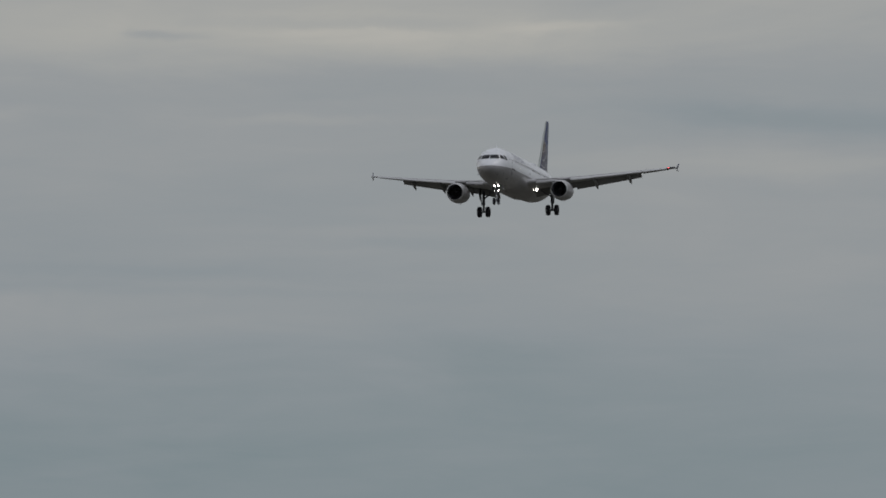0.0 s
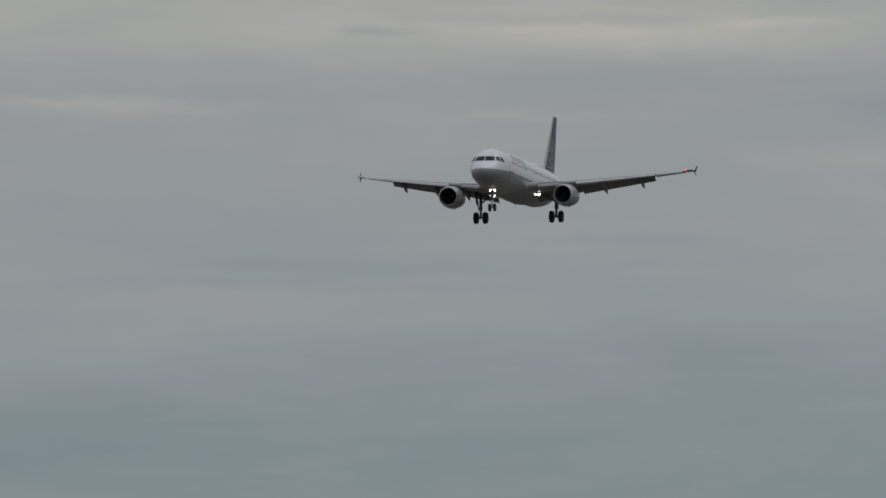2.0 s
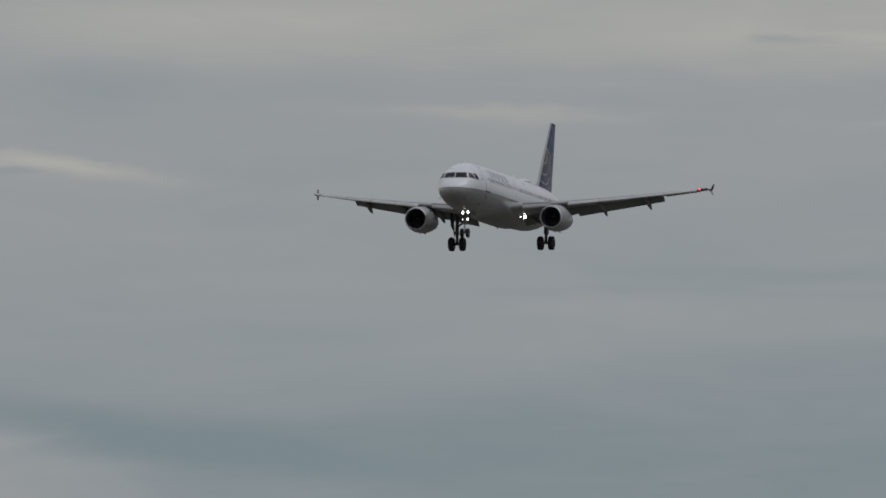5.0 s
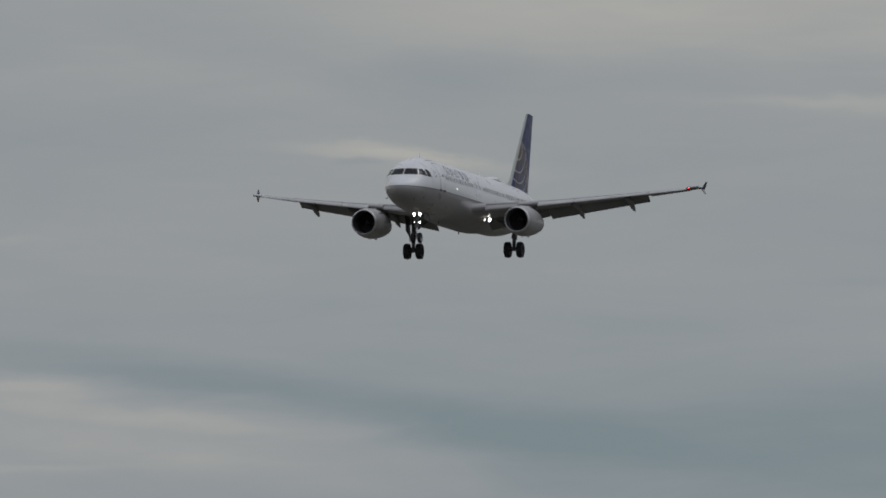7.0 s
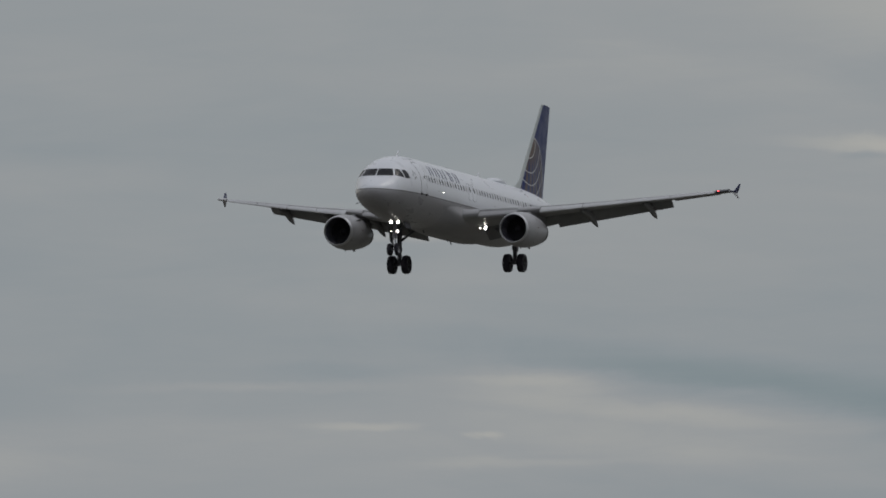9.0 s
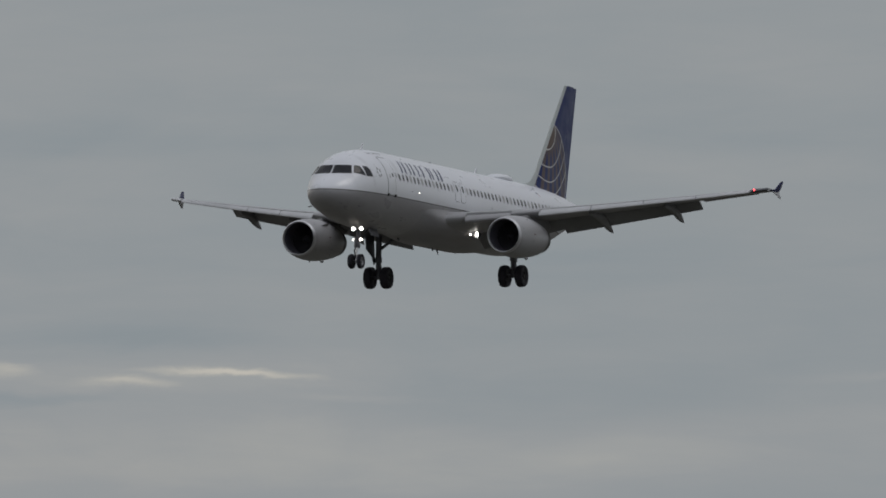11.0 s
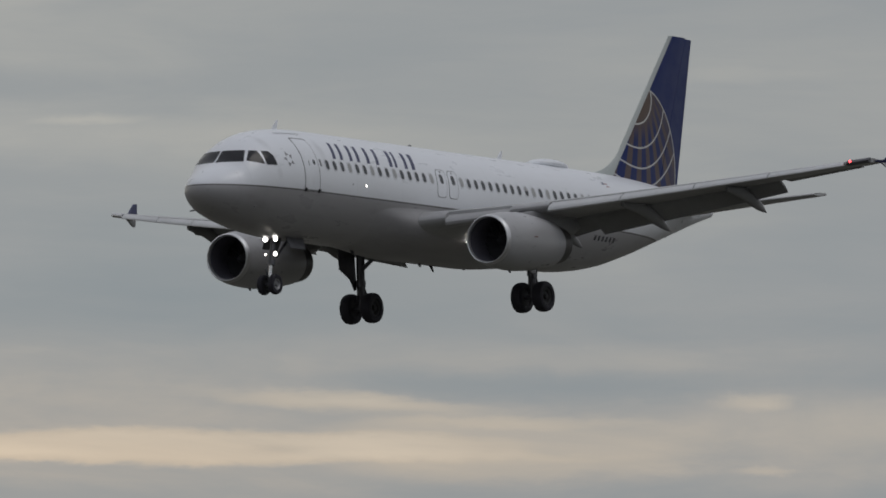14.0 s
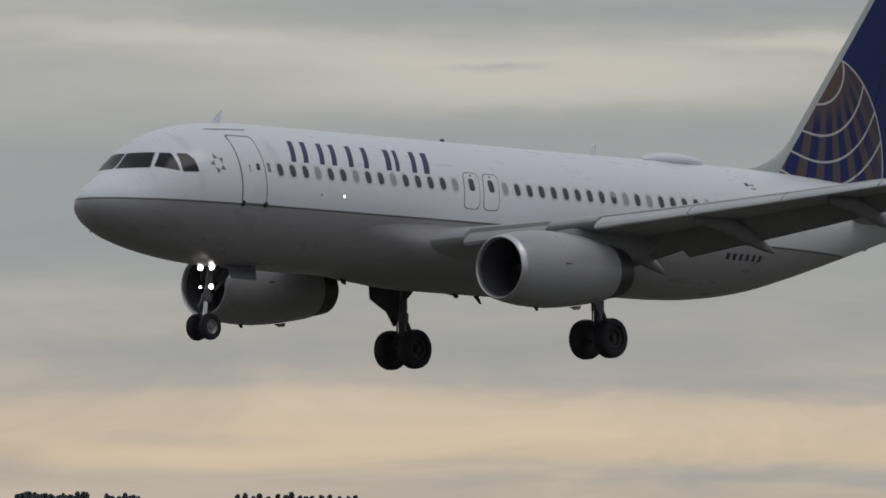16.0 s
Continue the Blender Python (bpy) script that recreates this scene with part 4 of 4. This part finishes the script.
def build_main_gear(side):
    y = side * 3.81
    hub = Vector((17.57, y, -3.69))
    leg = part("main_gear_leg", rod((17.45, side * 3.75, -.75), (17.55, y, -2.75), .17, .15), M_STRUT, aircraft, "dark main landing gear leg")
    part("oleo", rod((17.55, y, -2.7), hub, .125), M_STRUT, leg)
    part("collar", rod((17.54, y, -2.88), (17.55, y, -2.62), .19), M_STRUT, leg)
    part("axle", rod(hub + Vector((0, -.42, 0)), hub + Vector((0, .42, 0)), .10), M_STRUT, leg)
    part("side_brace", rod((17.5, side * 3.7, -2.20), (17.1, side * 2.2, -1.25), .08), M_STRUT, leg)
    part("lock_stay", rod((17.3, side * 2.9, -1.7), (17.45, side * 3.65, -1.15), .045), M_STRUT, leg)
    bm = rod((17.66, y, -2.78), (17.86, y, -3.10), .07)
    rod((17.86, y, -3.10), (17.62, y, -3.50), .07, bm=bm)
    part("torque_link", bm, M_STRUT, leg)
    bm = rod((17.36, y + .05, -1.4), (17.38, y + .05, -3.5), .025)
    rod((17.40, y - .08, -1.6), (17.42, y - .08, -3.4), .02, bm=bm)
    part("brake_hose", bm, M_BLACK, leg)
    part("leg_door", plate([(16.35, side * 4.12, -1.10), (17.55, side * 4.12, -1.05), (17.55, side * 4.02, -2.95), (17.38, side * 4.0, -3.02), (17.05, side * 4.0, -2.6), (16.4, side * 4.06, -2.25)], .05, (0, 1, 0)), M_STRUT, leg, "dark leg door")
    for k in (-1, 1):
        build_wheel(hub + Vector((0, k * .465, 0)), .585, .44, leg, k, M_DARK)
    # filled near-black plate, the open bay's shade put into its colour
    part("gear_bay_shade", plate([(16.4, side * 3.0, -1.05), (18.2, side * 3.0, -1.0), (18.2, side * 4.2, -.95), (16.4, side * 4.2, -1.0)], .03, (0, 0, 1)), M_DARK, leg)


def lamp(name, at, radius, glow, parent, facing=(-1, 0, 0)):
    at, f = Vector(at), Vector(facing).normalized()
    can = part(name, rod(at - f * radius * 1.1, at, radius * .75, radius * 1.08, 18), M_STRUT, parent)
    part("lens", rod(at, at + f * .02, radius, radius * .97, 18), glow, can, "glowing white lens")


def build_nose_gear():
    hub = Vector((4.95, 0, -3.78))
    leg = part("nose_gear_leg", rod((5.40, 0, -1.6), (5.06, 0, -3.0), .12, .10), M_STRUT, aircraft, "nose landing gear leg with lamps")
    part("oleo", rod((5.07, 0, -2.95), hub, .065), M_CHROME, leg)
    part("axle", rod(hub + Vector((0, -.3, 0)), hub + Vector((0, .3, 0)), .06), M_STRUT, leg)
    bm = rod((5.2, .16, -2.75), (6.3, .22, -1.75), .05)
    rod((5.2, -.16, -2.75), (6.3, -.22, -1.75), .05, bm=bm)
    part("drag_brace", bm, M_STRUT, leg)
    bm = rod((4.96, 0, -2.95), (4.70, 0, -3.25), .035)
    rod((4.70, 0, -3.25), (4.92, 0, -3.62), .035, bm=bm)
    part("torque_link", bm, M_STRUT, leg)
    part("steering_collar", rod((5.10, 0, -2.85), (5.05, 0, -3.05), .16), M_STRUT, leg)
    part("lamp_bracket", rod((5.25, -.34, -2.09), (5.25, .34, -2.09), .035), M_STRUT, leg)
    part("lamp_bracket", rod((5.15, -.24, -2.64), (5.15, .24, -2.64), .03), M_STRUT, leg)
    for k in (-1, 1):
        build_wheel(hub + Vector((0, k * .25, 0)), .385, .23, leg, k, M_RIM)
        lamp("landing_lamp", (5.06, k * .22, -2.08), .092, M_LAMP, leg)
        lamp("taxi_lamp", (5.04, k * .21, -2.64), .080 if k < 0 else .035, M_SMALL, leg)
        part("bay_door", plate([(5.35, k * .42, -1.85), (6.6, k * .44, -1.9), (6.5, k * .62, -2.42), (5.45, k * .60, -2.40)], .03, (0, 1, .25)), M_STRUT, leg, "open dark bay door")


build_nose_gear()
for s in (-1, 1):
    build_main_gear(s)
root = part("root_lamp_mount", rod((16.0, -2.2, -1.35), (15.95, -2.45, -1.60), .10), M_STRUT, aircraft)
lamp("landing_lamp", (15.85, -2.45, -1.62), .135, M_LAMP, root)
lamp("turn_off_lamp", (15.75, -2.08, -1.62), .055, M_SMALL, root)
# unseen hood, added so the lens dims away from its axis
part("added_lamp_hood", finish(lathe([(15.85, .175), (15.52, .18), (15.52, .165), (15.85, .16)], (0, -2.45, -1.62), 24)), M_DARK, root, "added dark hood that covers the landing lamp from the side")


# ---- ground and distant trees ----
def build_ground():
    bm = bmesh.new()
    n, size = 60, 4800
    rows = []
    for i in range(n + 1):
        row = []
        for j in range(n + 1):
            x, y = (2 * i / n - 1), (2 * j / n - 1)
            x, y = math.copysign(abs(x) ** 1.8, x) * size, math.copysign(abs(y) ** 1.8, y) * size
            away = min(1, math.hypot(x, y) / 500)
            row.append(bm.verts.new((x, y, -.6 * away * noise.noise((x * .004, y * .004, 0)) ** 2)))
        rows.append(row)
    for a, b in zip(rows, rows[1:]):
        for j in range(n):
            bm.faces.new((a[j], b[j], b[j + 1], a[j + 1]))
    tagged(part("ground", finish(bm), M_GRASS), "wide rough grass airfield", "ground", kind="structure")


build_ground()


def build_tree(height, seed, slim):
    """Bare-topped tree: tapered trunk, limbs, and a crown of many small leaf clumps."""
    rng = random.Random(seed)
    tree = tagged(new("tree"), "dark distant tree with an uneven leafy crown", "tree", "far tree line")
    bm = bmesh.new()
    rod((0, 0, -.8), (0, 0, height * .55), .26, .15, 8, bm)
    rod((0, 0, height * .55), (.1, .1, height * .95), .15, .03, 8, bm)
    tips = []
    for k in range(16):
        z = height * rng.uniform(.3, .85)
        a, r = rng.uniform(0, 6.28), slim * height * rng.uniform(.5, 1) * (1.15 - z / height)
        tip = Vector((r * math.cos(a), r * math.sin(a), z + rng.uniform(.3, 1.2)))
        rod((0, 0, z), tip, .07, .02, 5, bm)
        tips.append(tip)
    part("trunk", bm, M_BARK, tree)
    bm = bmesh.new()
    for k in range(1800):
        s = rng.random()
        z = height * (.25 + .78 * s)
        r = slim * height * (1.08 - s) * math.sqrt(rng.random()) * (.7 + .3 * math.sin(9 * s + seed))
        a = rng.uniform(0, 6.28)
        c = Vector((r * math.cos(a), r * math.sin(a), z))
        q = Euler((rng.uniform(0, 6), rng.uniform(0, 6), rng.uniform(0, 6))).to_matrix()
        d = rng.uniform(.12, .30)
        v = [bm.verts.new(c + q @ Vector(p) * d) for p in ((-1, -.6, 0), (1, -.6, .2), (1.1, .6, 0), (-.9, .6, -.2))]
        bm.faces.new(v)
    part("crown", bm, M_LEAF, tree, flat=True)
    return tree


def tree_line():
    rng = random.Random(11)
    makes = [build_tree(9.6, k, .24 + .06 * (k % 3)) for k in range(4)]
    used = set()
    # clumps by bearing: start, end, spacing in metres, height
    for a0, a1, gap, h in ((-137.58, -137.93, .42, .985), (-138.02, -138.19, .7, .965), (-138.66, -139.24, 1.0, .965)):
        dist = 1500.0
        a = a0
        while a > a1:
            d = dist + rng.uniform(-25, 25)
            k = rng.randrange(4)
            p = EYE + bearing(a, 0) * d
            s = h * rng.uniform(.94, 1.0)
            m = Matrix.Translation((p.x, p.y, -.62 - (1 - s) * 9.6)) @ Matrix.Rotation(rng.uniform(0, 6.28), 4, "Z")
            if k not in used:
                makes[k].matrix_basis = m
                used.add(k)
            else:
                copy_thing(makes[k], m)
            a -= math.degrees(gap * rng.uniform(.7, 1.3) / dist)


tree_line()


def motions():
    walk(aircraft, [(t, flight_pose(*p)) for t, *p in FLIGHT])


motions()
